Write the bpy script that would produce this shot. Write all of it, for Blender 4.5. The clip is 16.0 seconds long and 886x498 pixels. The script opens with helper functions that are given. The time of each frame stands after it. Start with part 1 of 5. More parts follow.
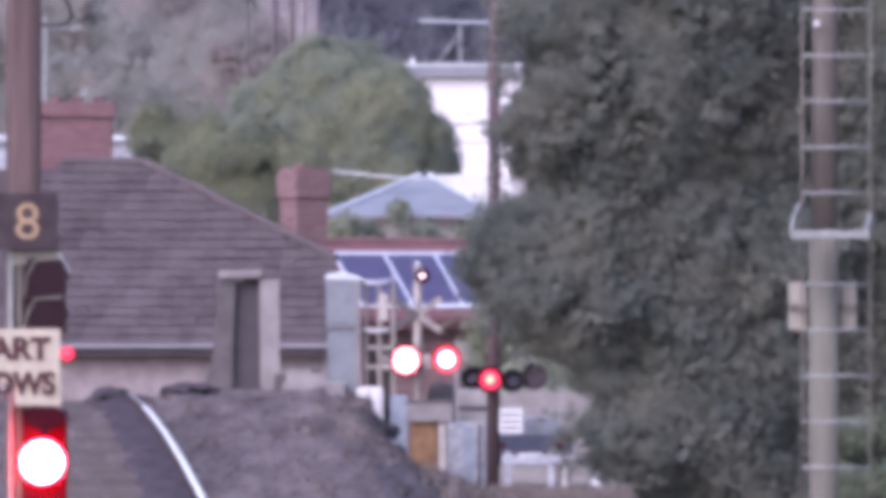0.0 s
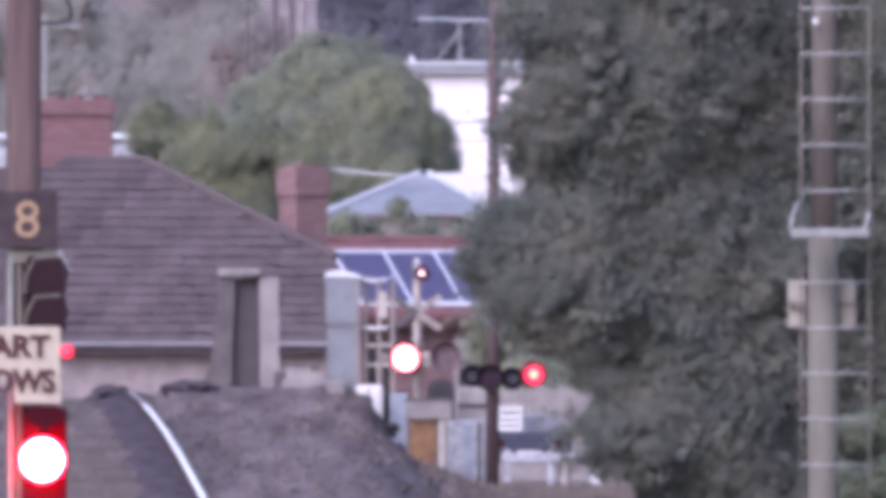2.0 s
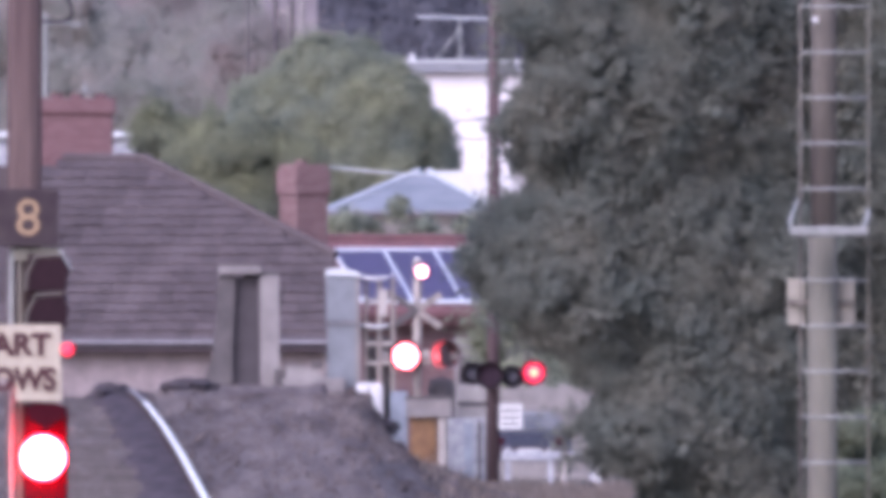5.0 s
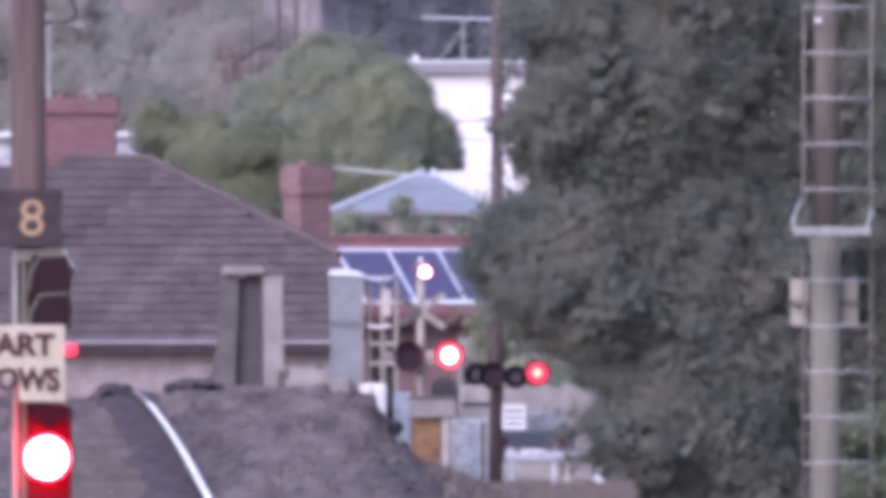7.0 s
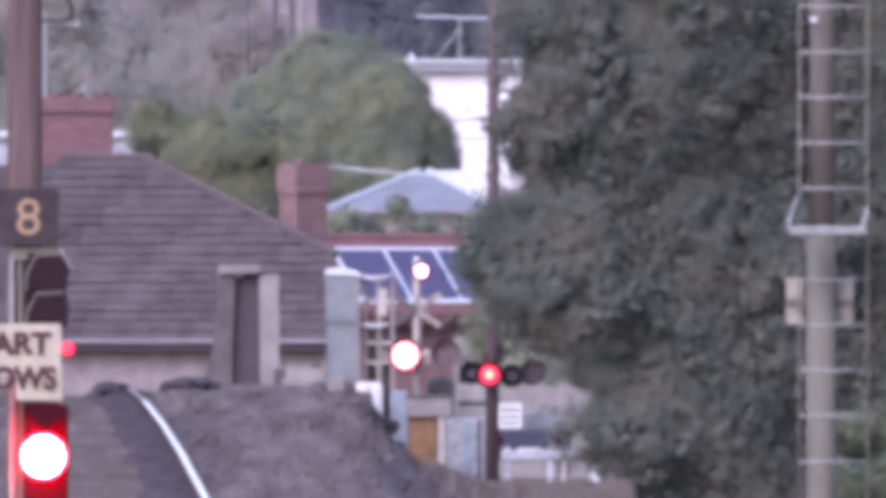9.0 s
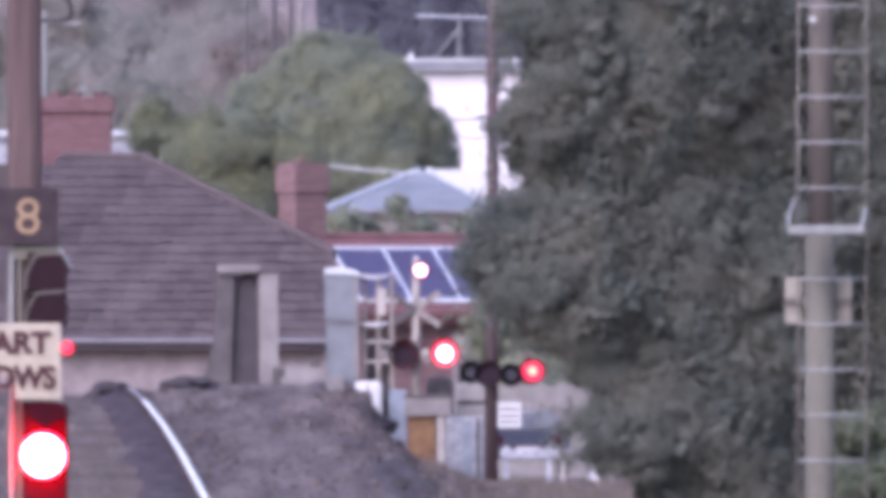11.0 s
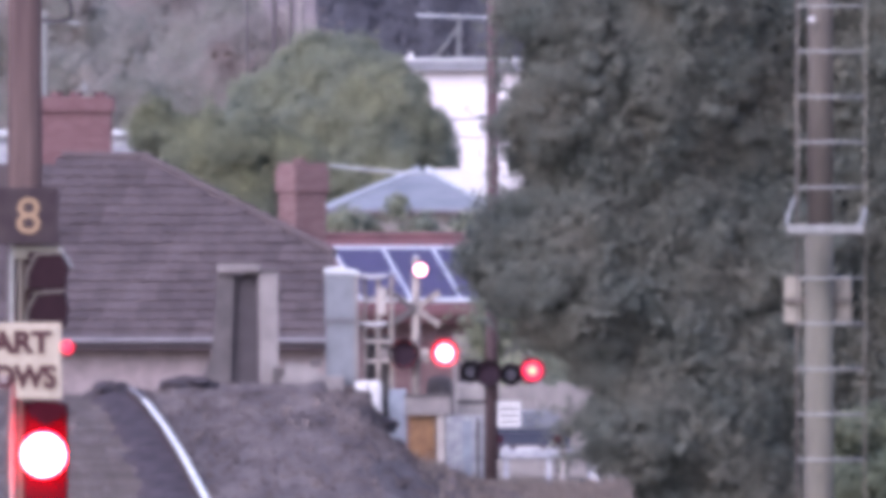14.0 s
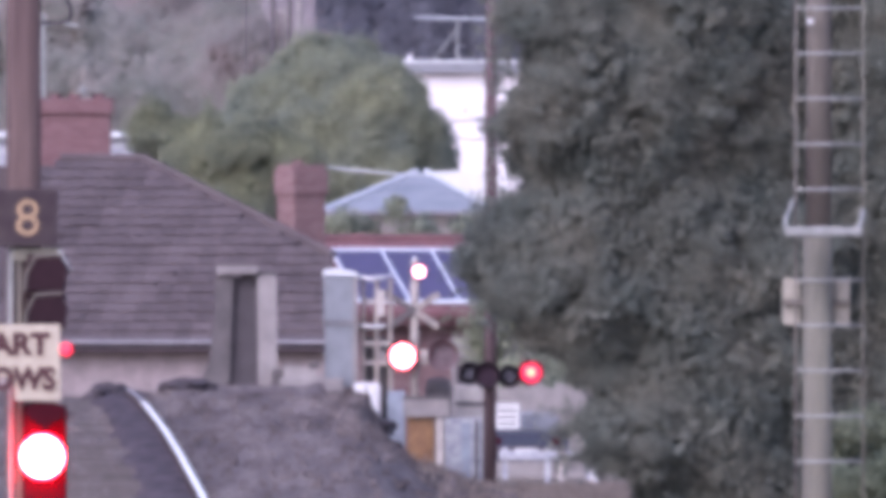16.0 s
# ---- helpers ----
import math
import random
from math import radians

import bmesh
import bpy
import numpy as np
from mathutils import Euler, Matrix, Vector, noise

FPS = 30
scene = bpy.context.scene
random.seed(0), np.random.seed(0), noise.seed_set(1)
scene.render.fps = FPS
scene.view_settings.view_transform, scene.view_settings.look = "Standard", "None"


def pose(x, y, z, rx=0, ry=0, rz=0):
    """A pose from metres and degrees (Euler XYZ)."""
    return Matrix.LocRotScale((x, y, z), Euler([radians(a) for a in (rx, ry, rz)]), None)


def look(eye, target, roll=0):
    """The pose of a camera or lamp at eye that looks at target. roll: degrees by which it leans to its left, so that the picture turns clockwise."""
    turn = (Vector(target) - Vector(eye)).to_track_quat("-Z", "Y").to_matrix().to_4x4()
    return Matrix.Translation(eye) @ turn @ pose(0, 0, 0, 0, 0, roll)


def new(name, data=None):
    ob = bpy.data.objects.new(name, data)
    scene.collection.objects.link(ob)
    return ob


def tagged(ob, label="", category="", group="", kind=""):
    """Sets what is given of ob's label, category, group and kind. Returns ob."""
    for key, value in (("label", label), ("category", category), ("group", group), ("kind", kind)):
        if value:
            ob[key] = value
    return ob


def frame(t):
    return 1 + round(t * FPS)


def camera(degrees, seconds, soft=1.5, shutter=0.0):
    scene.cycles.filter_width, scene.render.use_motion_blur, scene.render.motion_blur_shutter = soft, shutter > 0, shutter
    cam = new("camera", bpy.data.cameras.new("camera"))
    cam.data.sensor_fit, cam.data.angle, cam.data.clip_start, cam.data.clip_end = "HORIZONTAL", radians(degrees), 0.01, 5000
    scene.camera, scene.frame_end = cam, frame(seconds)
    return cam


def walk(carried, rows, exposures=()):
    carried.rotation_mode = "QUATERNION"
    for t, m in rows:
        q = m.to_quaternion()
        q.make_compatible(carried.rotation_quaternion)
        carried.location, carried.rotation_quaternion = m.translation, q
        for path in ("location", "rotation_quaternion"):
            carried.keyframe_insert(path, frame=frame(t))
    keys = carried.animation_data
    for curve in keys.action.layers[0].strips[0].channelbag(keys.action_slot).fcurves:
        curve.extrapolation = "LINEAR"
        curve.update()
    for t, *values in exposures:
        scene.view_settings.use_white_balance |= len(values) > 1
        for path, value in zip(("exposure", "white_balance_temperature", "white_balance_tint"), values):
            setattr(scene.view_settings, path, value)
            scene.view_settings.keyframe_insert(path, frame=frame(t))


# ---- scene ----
# ---- camera: a long lens far down the line, drifting slowly back on its support ----
cam = camera(1.5, 16.0, soft=7.0)
EYE = 4.2
DRIFT = [
    (0.0, -0.000, 0.00000, 0.00000),
    (0.5, -0.067, -0.00112, 0.00023),
    (1.0, -0.133, -0.00186, -0.00014),
    (1.5, -0.200, -0.00226, -0.00036),
    (2.0, -0.267, -0.00359, -0.00084),
    (2.5, -0.333, -0.00395, -0.00022),
    (3.0, -0.400, -0.00302, -0.00043),
    (3.5, -0.467, -0.00338, -0.00056),
    (4.0, -0.533, -0.00488, -0.00002),
    (6.5, -0.867, -0.00733, -0.00117),
    (7.0, -0.933, -0.00612, 0.00525),
    (7.5, -1.000, -0.00286, -0.00746),
    (8.0, -1.067, -0.00213, -0.00578),
    (8.5, -1.133, -0.00291, -0.00812),
    (9.0, -1.200, -0.00781, -0.00112),
    (11.5, -1.533, -0.00932, -0.00270),
    (12.0, -1.600, -0.00988, -0.00234),
    (12.5, -1.667, -0.01011, -0.00299),
    (13.0, -1.733, -0.00981, -0.00297),
    (13.5, -1.800, -0.00987, -0.00322),
    (14.0, -1.867, -0.00974, -0.00280),
    (14.5, -1.933, -0.01065, -0.00294),
    (15.0, -2.000, -0.00993, -0.00278),
    (15.5, -2.000, -0.01078, -0.00215),
    (16.0, -2.000, -0.00658, -0.00499),
]
walk(cam, [(t, pose(0, back, EYE, 90 + tip, 0, turn)) for t, back, tip, turn in DRIFT],
     exposures=[(0.0, 1.3, 5230, 29), (16.0, 1.3, 5230, 29)])

# ---- overcast evening light ----
world = bpy.data.worlds.new("evening_sky")
scene.world = world
world.use_nodes = True
wn = world.node_tree.nodes
sky = wn.new("ShaderNodeTexSky")
sky.sky_type = 'NISHITA'
sky.sun_disc = False
sky.sun_elevation = radians(38)
sky.sun_rotation = radians(205)
sky.dust_density = 4.0
sky.air_density = 1.0
world.node_tree.links.new(sky.outputs[0], wn["Background"].inputs[0])
wn["Background"].inputs[1].default_value = 0.105
sun = new("sun", bpy.data.lights.new("sun", 'SUN'))
sun.data.energy = 0.9
sun.data.angle = radians(50)
sun.data.color = (1.0, 0.94, 0.88)
sun.matrix_world = look((-75, -70, 85), (0, 0, 0))


# ---- materials ----
def mat(name, base, rough=0.7, metal=0.0, dirt=None, amount=0.5, scale=3.0, grain=40.0, bump=0.15, island=0.0, ob_random=0.0, stretch=(1, 1, 1)):
    m = bpy.data.materials.new(name)
    m.use_nodes = True
    nt = m.node_tree
    n, l = nt.nodes, nt.links
    b = n["Principled BSDF"]
    b.inputs["Roughness"].default_value = rough
    b.inputs["Metallic"].default_value = metal
    if rough >= 0.68:
        b.inputs["Specular IOR Level"].default_value = 0.04
    tc = n.new("ShaderNodeTexCoord")
    mp = n.new("ShaderNodeMapping")
    mp.inputs["Scale"].default_value = stretch
    l.new(tc.outputs["Object"], mp.inputs[0])
    big, fine = n.new("ShaderNodeTexNoise"), n.new("ShaderNodeTexNoise")
    big.inputs["Scale"].default_value, big.inputs["Detail"].default_value = scale, 6
    fine.inputs["Scale"].default_value, fine.inputs["Detail"].default_value = grain, 4
    l.new(mp.outputs[0], big.inputs[0]), l.new(mp.outputs[0], fine.inputs[0])
    ramp = n.new("ShaderNodeValToRGB")
    ramp.color_ramp.elements[0].position, ramp.color_ramp.elements[1].position = 0.35, 0.7
    ramp.color_ramp.elements[0].color = (*base, 1)
    d = dirt or tuple(c * 0.6 for c in base)
    ramp.color_ramp.elements[1].color = (*[a + (c - a) * amount for a, c in zip(base, d)], 1)
    l.new(big.outputs[0], ramp.inputs[0])
    hsv = n.new("ShaderNodeHueSaturation")
    l.new(ramp.outputs[0], hsv.inputs["Color"])
    mr = n.new("ShaderNodeMapRange")
    mr.inputs[3].default_value, mr.inputs[4].default_value = 0.75, 1.25
    l.new(fine.outputs[0], mr.inputs[0])
    val = mr.outputs[0]
    if island or ob_random:
        src = n.new("ShaderNodeNewGeometry").outputs["Random Per Island"] if island else n.new("ShaderNodeObjectInfo").outputs["Random"]
        r2 = n.new("ShaderNodeMapRange")
        a = island or ob_random
        r2.inputs[3].default_value, r2.inputs[4].default_value = 1 - a, 1 + a
        l.new(src, r2.inputs[0])
        mul = n.new("ShaderNodeMath")
        mul.operation = 'MULTIPLY'
        l.new(val, mul.inputs[0]), l.new(r2.outputs[0], mul.inputs[1])
        val = mul.outputs[0]
    l.new(val, hsv.inputs["Value"])
    l.new(hsv.outputs[0], b.inputs["Base Color"])
    if bump:
        bp = n.new("ShaderNodeBump")
        bp.inputs["Strength"].default_value = bump
        bp.inputs["Distance"].default_value = 0.02
        l.new(fine.outputs[0], bp.inputs["Height"])
        l.new(bp.outputs[0], b.inputs["Normal"])
    return m


def brick_mat(name, c1, c2, mortar, size=0.24):
    m = mat(name, c1, 0.85, amount=0.3)
    n, l = m.node_tree.nodes, m.node_tree.links
    hsv = [x for x in n if x.bl_idname == "ShaderNodeHueSaturation"][0]
    tc = n.new("ShaderNodeTexCoord")
    sep, com = n.new("ShaderNodeSeparateXYZ"), n.new("ShaderNodeCombineXYZ")
    add = n.new("ShaderNodeMath")
    l.new(tc.outputs["Object"], sep.inputs[0])
    l.new(sep.outputs[0], add.inputs[0]), l.new(sep.outputs[1], add.inputs[1])
    l.new(add.outputs[0], com.inputs[0]), l.new(sep.outputs[2], com.inputs[1])
    br = n.new("ShaderNodeTexBrick")
    br.inputs["Scale"].default_value = 1.0
    br.inputs["Brick Width"].default_value, br.inputs["Row Height"].default_value = size, 0.086
    br.inputs["Mortar Size"].default_value = 0.008
    br.inputs["Color1"].default_value, br.inputs["Color2"].default_value, br.inputs["Mortar"].default_value = (*c1, 1), (*c2, 1), (*mortar, 1)
    l.new(com.outputs[0], br.inputs[0])
    l.new(br.outputs[0], hsv.inputs["Color"])
    return m


def leaf_mat(name, base, tip, spread=0.35):
    m = mat(name, base, 0.8, dirt=tip, amount=1.0, scale=0.9, grain=12, bump=0, island=spread)
    b = m.node_tree.nodes["Principled BSDF"]
    b.inputs["Specular IOR Level"].default_value = 0.08
    n, l = m.node_tree.nodes, m.node_tree.links
    tr, mx = n.new("ShaderNodeBsdfTranslucent"), n.new("ShaderNodeMixShader")
    mx.inputs[0].default_value = 0.55
    l.new(b.inputs["Base Color"].links[0].from_socket, tr.inputs[0])
    l.new(b.outputs[0], mx.inputs[1]), l.new(tr.outputs[0], mx.inputs[2])
    l.new(mx.outputs[0], n["Material Output"].inputs[0])
    return m


def glow(name, rgb, strength, edge=None, radius=1.0, hot=0.5, rim=0.95):
    """A lit lens: hot in its middle, deeper coloured towards its rim."""
    m = bpy.data.materials.new(name)
    m.use_nodes = True
    n, l = m.node_tree.nodes, m.node_tree.links
    b = n["Principled BSDF"]
    b.inputs["Base Color"].default_value = (0.3, 0.02, 0.02, 1)
    b.inputs["Roughness"].default_value = 0.3
    b.inputs["Emission Strength"].default_value = strength
    b.inputs["Emission Color"].default_value = (*rgb, 1)
    if edge:
        tc = n.new("ShaderNodeTexCoord")
        mp = n.new("ShaderNodeMapping")
        mp.inputs["Scale"].default_value = (1, 0, 1)
        ln = n.new("ShaderNodeVectorMath")
        ln.operation = 'LENGTH'
        rp = n.new("ShaderNodeValToRGB")
        rp.color_ramp.elements[0].position, rp.color_ramp.elements[1].position = hot, rim
        rp.color_ramp.elements[0].color, rp.color_ramp.elements[1].color = (*rgb, 1), (*edge, 1)
        dv = n.new("ShaderNodeMath")
        dv.operation = 'DIVIDE'
        dv.inputs[1].default_value = radius
        l.new(tc.outputs["Object"], mp.inputs[0]), l.new(mp.outputs[0], ln.inputs[0])
        l.new(ln.outputs["Value"], dv.inputs[0]), l.new(dv.outputs[0], rp.inputs[0])
        l.new(rp.outputs[0], b.inputs["Emission Color"])
    return m


M = {
    "earth": mat("earth", (0.25, 0.205, 0.175), 0.95, dirt=(0.18, 0.16, 0.12), scale=0.5, amount=1),
    "ballast": mat("ballast", (0.185, 0.15, 0.138), 0.95, dirt=(0.072, 0.057, 0.057), scale=2.4, amount=1, grain=11, bump=0.8, stretch=(1, 0.014, 1)),
    "stone": mat("ballast_stone", (0.165, 0.135, 0.127), 0.9, dirt=(0.078, 0.063, 0.061), scale=2.4, amount=1, grain=25, bump=0.3, island=0.12, stretch=(1, 0.014, 1)),
    "dark_spoil": mat("dark_ballast_heap_and_shade", (0.055, 0.044, 0.046), 0.95, dirt=(0.11, 0.09, 0.09), scale=6, amount=1, grain=30, bump=0.8),
    # darker ballast colour standing for the shade beside the rail
    "shaded": mat("shaded_ballast", (0.052, 0.04, 0.043), 0.9, dirt=(0.1, 0.077, 0.08), amount=1, scale=4, grain=18, stretch=(1, 0.06, 1), bump=0.6),
    "sleeper": mat("sleeper_timber", (0.12, 0.10, 0.09), 0.9, scale=3, grain=30, ob_random=0.25),
    # railhead shine put into two colours: grey where it fades, near-white where it shows
    "rail_grey": mat("grey_rail_steel", (0.3, 0.285, 0.295), 0.8, amount=0.6, scale=6, bump=0.0),
    "rail_top": mat("bright_rail_steel", (1.0, 0.95, 0.88), 0.8, metal=1.0, amount=0.05, bump=0.0),
    "rail_side": mat("rusty_rail_steel", (0.13, 0.085, 0.07), 0.8, dirt=(0.07, 0.05, 0.045), amount=1, scale=8),
    "pole_wood": mat("weathered_pole_timber", (0.128, 0.088, 0.08), 0.85, dirt=(0.07, 0.048, 0.046), amount=1, scale=9, grain=40, stretch=(1, 1, 0.06), bump=0.5),
    "pole_red": mat("red_brown_pole_timber", (0.128, 0.088, 0.09), 0.85, dirt=(0.092, 0.065, 0.068), amount=1, scale=5, grain=40, stretch=(1, 1, 0.06), bump=0.4),
    "galv": mat("galvanised_steel", (0.285, 0.283, 0.27), 0.7, metal=0.0, dirt=(0.19, 0.187, 0.175), amount=0.8, scale=9, bump=0.05),
    "mast_low": mat("pale_mast_steel", (0.18, 0.168, 0.13), 0.7, dirt=(0.128, 0.115, 0.096), amount=1, scale=5, stretch=(1, 1, 0.15), bump=0.05),
    "mast_top": mat("grey_brown_mast", (0.188, 0.168, 0.14), 0.7, dirt=(0.125, 0.105, 0.095), amount=1, scale=5, stretch=(1, 1, 0.15), bump=0.05),
    "cream": mat("cream_enamel", (0.31, 0.283, 0.235), 0.7, dirt=(0.225, 0.2, 0.165), amount=0.8, scale=7, bump=0.03),
    "sign": mat("off_white_sign", (0.45, 0.39, 0.305), 0.68, dirt=(0.37, 0.315, 0.245), amount=0.8, scale=6, bump=0.02),
    "letter": mat("brown_black_lettering", (0.085, 0.042, 0.045), 0.7, bump=0.02),
    "yellow": mat("faded_yellow_numeral", (0.34, 0.235, 0.145), 0.7, bump=0.02),
    "black": mat("matt_black_paint", (0.03, 0.016, 0.02), 0.7, amount=0.5, scale=8, bump=0.05),
    "board": mat("black_board", (0.045, 0.033, 0.038), 0.7, dirt=(0.07, 0.055, 0.055), amount=1, scale=6, bump=0.05),
    # red glow put into the signal head's colour; also the car's tail lamps
    "glow_and_tail_red": mat("dark_red_for_glow_and_tail_lamps", (0.05, 0.006, 0.011), 0.75, dirt=(0.04, 0.005, 0.009), amount=1, scale=8, bump=0.03),
    "hood_grey": mat("dark_grey_hood_paint", (0.022, 0.017, 0.02), 0.75, dirt=(0.015, 0.012, 0.014), amount=1, scale=8, bump=0.03),
    # lifted above black: a little haze put into the colour
    "target": mat("dark_lamp_target", (0.055, 0.046, 0.054), 0.75, scale=8, bump=0.03),
    "lens_off": mat("unlit_lens", (0.04, 0.026, 0.036), 0.7, scale=8, bump=0.0),
    "concrete": mat("grey_concrete", (0.275, 0.248, 0.236), 0.9, dirt=(0.19, 0.168, 0.163), amount=1, scale=2.5, grain=35, bump=0.2),
    "concrete_dark": mat("darker_concrete", (0.13, 0.115, 0.113), 0.9, dirt=(0.09, 0.08, 0.08), amount=1, scale=2.5, grain=35, bump=0.2),
    "doorway": mat("dark_grey_door", (0.085, 0.075, 0.08), 0.8, scale=3, bump=0.1),
    "locker": mat("blue_grey_locker_steel", (0.205, 0.213, 0.23), 0.65, metal=0.0, dirt=(0.15, 0.155, 0.17), amount=1, scale=3, bump=0.04),
    "locker_top": mat("pale_zinc", (0.55, 0.56, 0.57), 0.5, dirt=(0.5, 0.5, 0.5), scale=6, bump=0.03),
    "white": mat("white_paint", (0.6, 0.585, 0.575), 0.6, dirt=(0.55, 0.52, 0.50), amount=0.7, scale=4, bump=0.04),
    "pink": mat("faded_pinkish_render", (0.245, 0.215, 0.225), 0.8, dirt=(0.18, 0.155, 0.165), amount=1, scale=0.8, bump=0.05),
    "pale": mat("dirty_cream_paint", (0.42, 0.375, 0.34), 0.65, dirt=(0.3, 0.265, 0.24), amount=1, scale=4, bump=0.05),
    "crossbuck": mat("weathered_cream_board", (0.33, 0.285, 0.25), 0.7, dirt=(0.22, 0.19, 0.175), amount=1, scale=5, bump=0.05),
    "pale_back": mat("grey_lamp_paint", (0.17, 0.13, 0.14), 0.75, dirt=(0.11, 0.085, 0.09), amount=1, scale=8, bump=0.03),
    "lens_pale": mat("pale_unlit_lens", (0.105, 0.1, 0.12), 0.7, scale=8, bump=0.0),
    "mottled": mat("peeling_white_paint", (0.46, 0.45, 0.46), 0.7, dirt=(0.22, 0.225, 0.26), amount=1, scale=7, bump=0.1),
    "blue_white": mat("pale_blue_paint", (0.34, 0.37, 0.42), 0.7, dirt=(0.19, 0.205, 0.235), amount=1, scale=3, bump=0.04),
    "rust": mat("rusty_orange_steel", (0.27, 0.16, 0.085), 0.85, dirt=(0.15, 0.085, 0.055), amount=1, scale=5, bump=0.2),
    "tile": mat("brown_purple_roof_tile", (0.112, 0.09, 0.09), 0.85, dirt=(0.086, 0.069, 0.07), amount=1, scale=0.8, grain=20, bump=0.3, island=0.16),
    "plaster": mat("mottled_pale_render", (0.30, 0.25, 0.245), 0.9, dirt=(0.19, 0.155, 0.155), amount=1, scale=2.2, grain=16, bump=0.3),
    "gutter": mat("pale_gutter", (0.22, 0.205, 0.22), 0.5, scale=5, bump=0.03),
    "fascia": mat("dark_fascia", (0.075, 0.06, 0.065), 0.7, bump=0.03),
    "brick": brick_mat("weathered_red_brick", (0.215, 0.135, 0.131), (0.155, 0.086, 0.086), (0.235, 0.175, 0.168)),
    "brick_dark": brick_mat("darker_red_brick", (0.175, 0.1, 0.102), (0.135, 0.072, 0.076), (0.18, 0.125, 0.123)),
    "red_roof": mat("dull_red_roofing", (0.19, 0.098, 0.10), 0.8, dirt=(0.135, 0.075, 0.078), amount=1, scale=2, bump=0.2),
    "panel": mat("blue_solar_glass", (0.075, 0.062, 0.115), 0.35, scale=2, bump=0.0),
    "panel_edge": mat("aluminium_frame", (0.75, 0.76, 0.78), 0.4, metal=0.3, amount=0.2, bump=0.0),
    "zinc_roof": mat("pale_blue_grey_zinc_roof", (0.27, 0.28, 0.305), 0.7, dirt=(0.2, 0.21, 0.23), amount=1, scale=1.5, bump=0.05),
    "wall_white": mat("white_rendered_wall", (0.72, 0.675, 0.67), 0.8, dirt=(0.6, 0.56, 0.56), amount=0.8, scale=0.6, bump=0.05),
    "grey_fascia": mat("grey_metal_fascia", (0.24, 0.24, 0.26), 0.6, scale=3, bump=0.03),
    "car": mat("dark_blue_car_paint", (0.05, 0.055, 0.085), 0.3, metal=0.2, amount=0.2, bump=0.0),
    # light reflected in the car's cabin and window, put into their colour
    "car_pale": mat("pale_grey_cabin_reflection", (0.2, 0.2, 0.225), 0.4, amount=0.4, bump=0.0),
    "car_glass": mat("pale_window_reflection", (0.12, 0.125, 0.145), 0.25, dirt=(0.2, 0.2, 0.22), amount=1, bump=0.0),
    "rubber": mat("tyre_rubber", (0.03, 0.03, 0.03), 0.85),
    "bark": mat("grey_brown_bark", (0.13, 0.10, 0.085), 0.95, scale=3, grain=20, bump=0.6),
    # near and mid leaf colours raised to stand in for haze
    "leaf_near": leaf_mat("dark_green_leaf", (0.17, 0.188, 0.162), (0.245, 0.235, 0.188), 0.2),
    "leaf_round": leaf_mat("mid_green_leaf", (0.235, 0.258, 0.21), (0.34, 0.345, 0.225), 0.16),
    "leaf_low": leaf_mat("olive_green_leaf", (0.17, 0.185, 0.145), (0.30, 0.305, 0.19), 0.16),
    # far leaves paled and blued: the haze is put into their colour
    "leaf_far": leaf_mat("haze_paled_grey_green_leaf", (0.275, 0.285, 0.245), (0.375, 0.32, 0.293), 0.06),
    "leaf_russet": leaf_mat("haze_paled_russet_leaf", (0.28, 0.262, 0.24), (0.35, 0.285, 0.268), 0.08),
    "leaf_blue": leaf_mat("haze_blue_grey_leaf", (0.165, 0.165, 0.195), (0.19, 0.19, 0.218), 0.04),
    "leaf_shrub": leaf_mat("fresh_green_leaf", (0.18, 0.2, 0.135), (0.245, 0.25, 0.165), 0.15),
    "grass": leaf_mat("dry_grass", (0.34, 0.27, 0.22), (0.27, 0.215, 0.17), 0.3),
    "wire": mat("black_cable", (0.05, 0.045, 0.05), 0.7, bump=0),
    "red_lit": glow("lit_red_signal_lens", (1.0, 0.66, 0.42), 32.0, edge=(0.8, 0.0012, 0.008), radius=0.182, hot=0.6, rim=0.95),
    "amber_lit": glow("lit_crossing_lens", (1.0, 0.14, 0.12), 26.0, edge=(0.02, 0.0002, 0.0008), radius=0.225, hot=0.6, rim=1.0),
    "amber_small": glow("lit_small_crossing_lens", (1.0, 0.14, 0.12), 24.0, edge=(0.06, 0.0005, 0.0018), radius=0.2, hot=0.4, rim=0.78),
    "side_lit": glow("lit_side_crossing_lens", (1.0, 0.42, 0.16), 1.6, edge=(0.62, 0.012, 0.035), radius=0.18, hot=0.05, rim=0.55),
    "dim_lit": glow("lit_red_marker_lens", (1.0, 0.03, 0.05), 1.2),
    "white_lit": glow("lit_pale_red_lens", (1.0, 0.72, 0.68), 6.0, edge=(0.2, 0.006, 0.01), radius=0.115, hot=0.45, rim=0.9),
    "dim_white": glow("faint_filament", (1.0, 0.55, 0.45), 3.0),
}


# ---- mesh helpers ----
def link_mesh(name, bm, material, parent=None, label="", smooth=False):
    me = bpy.data.meshes.new(name)
    bm.to_mesh(me)
    bm.free()
    me.materials.append(M[material])
    if smooth:
        for p in me.polygons:
            p.use_smooth = True
    ob = new(name, me)
    if parent:
        ob.parent = parent
    if label:
        ob["label"] = label
    return ob


part = link_mesh


def thing(name, at, label, category, group="", kind="", turn=0):
    ob = new(name)
    ob.matrix_basis = pose(*at, 0, 0, turn)
    ob.empty_display_size = 0.2
    return tagged(ob, label, category, group, kind)


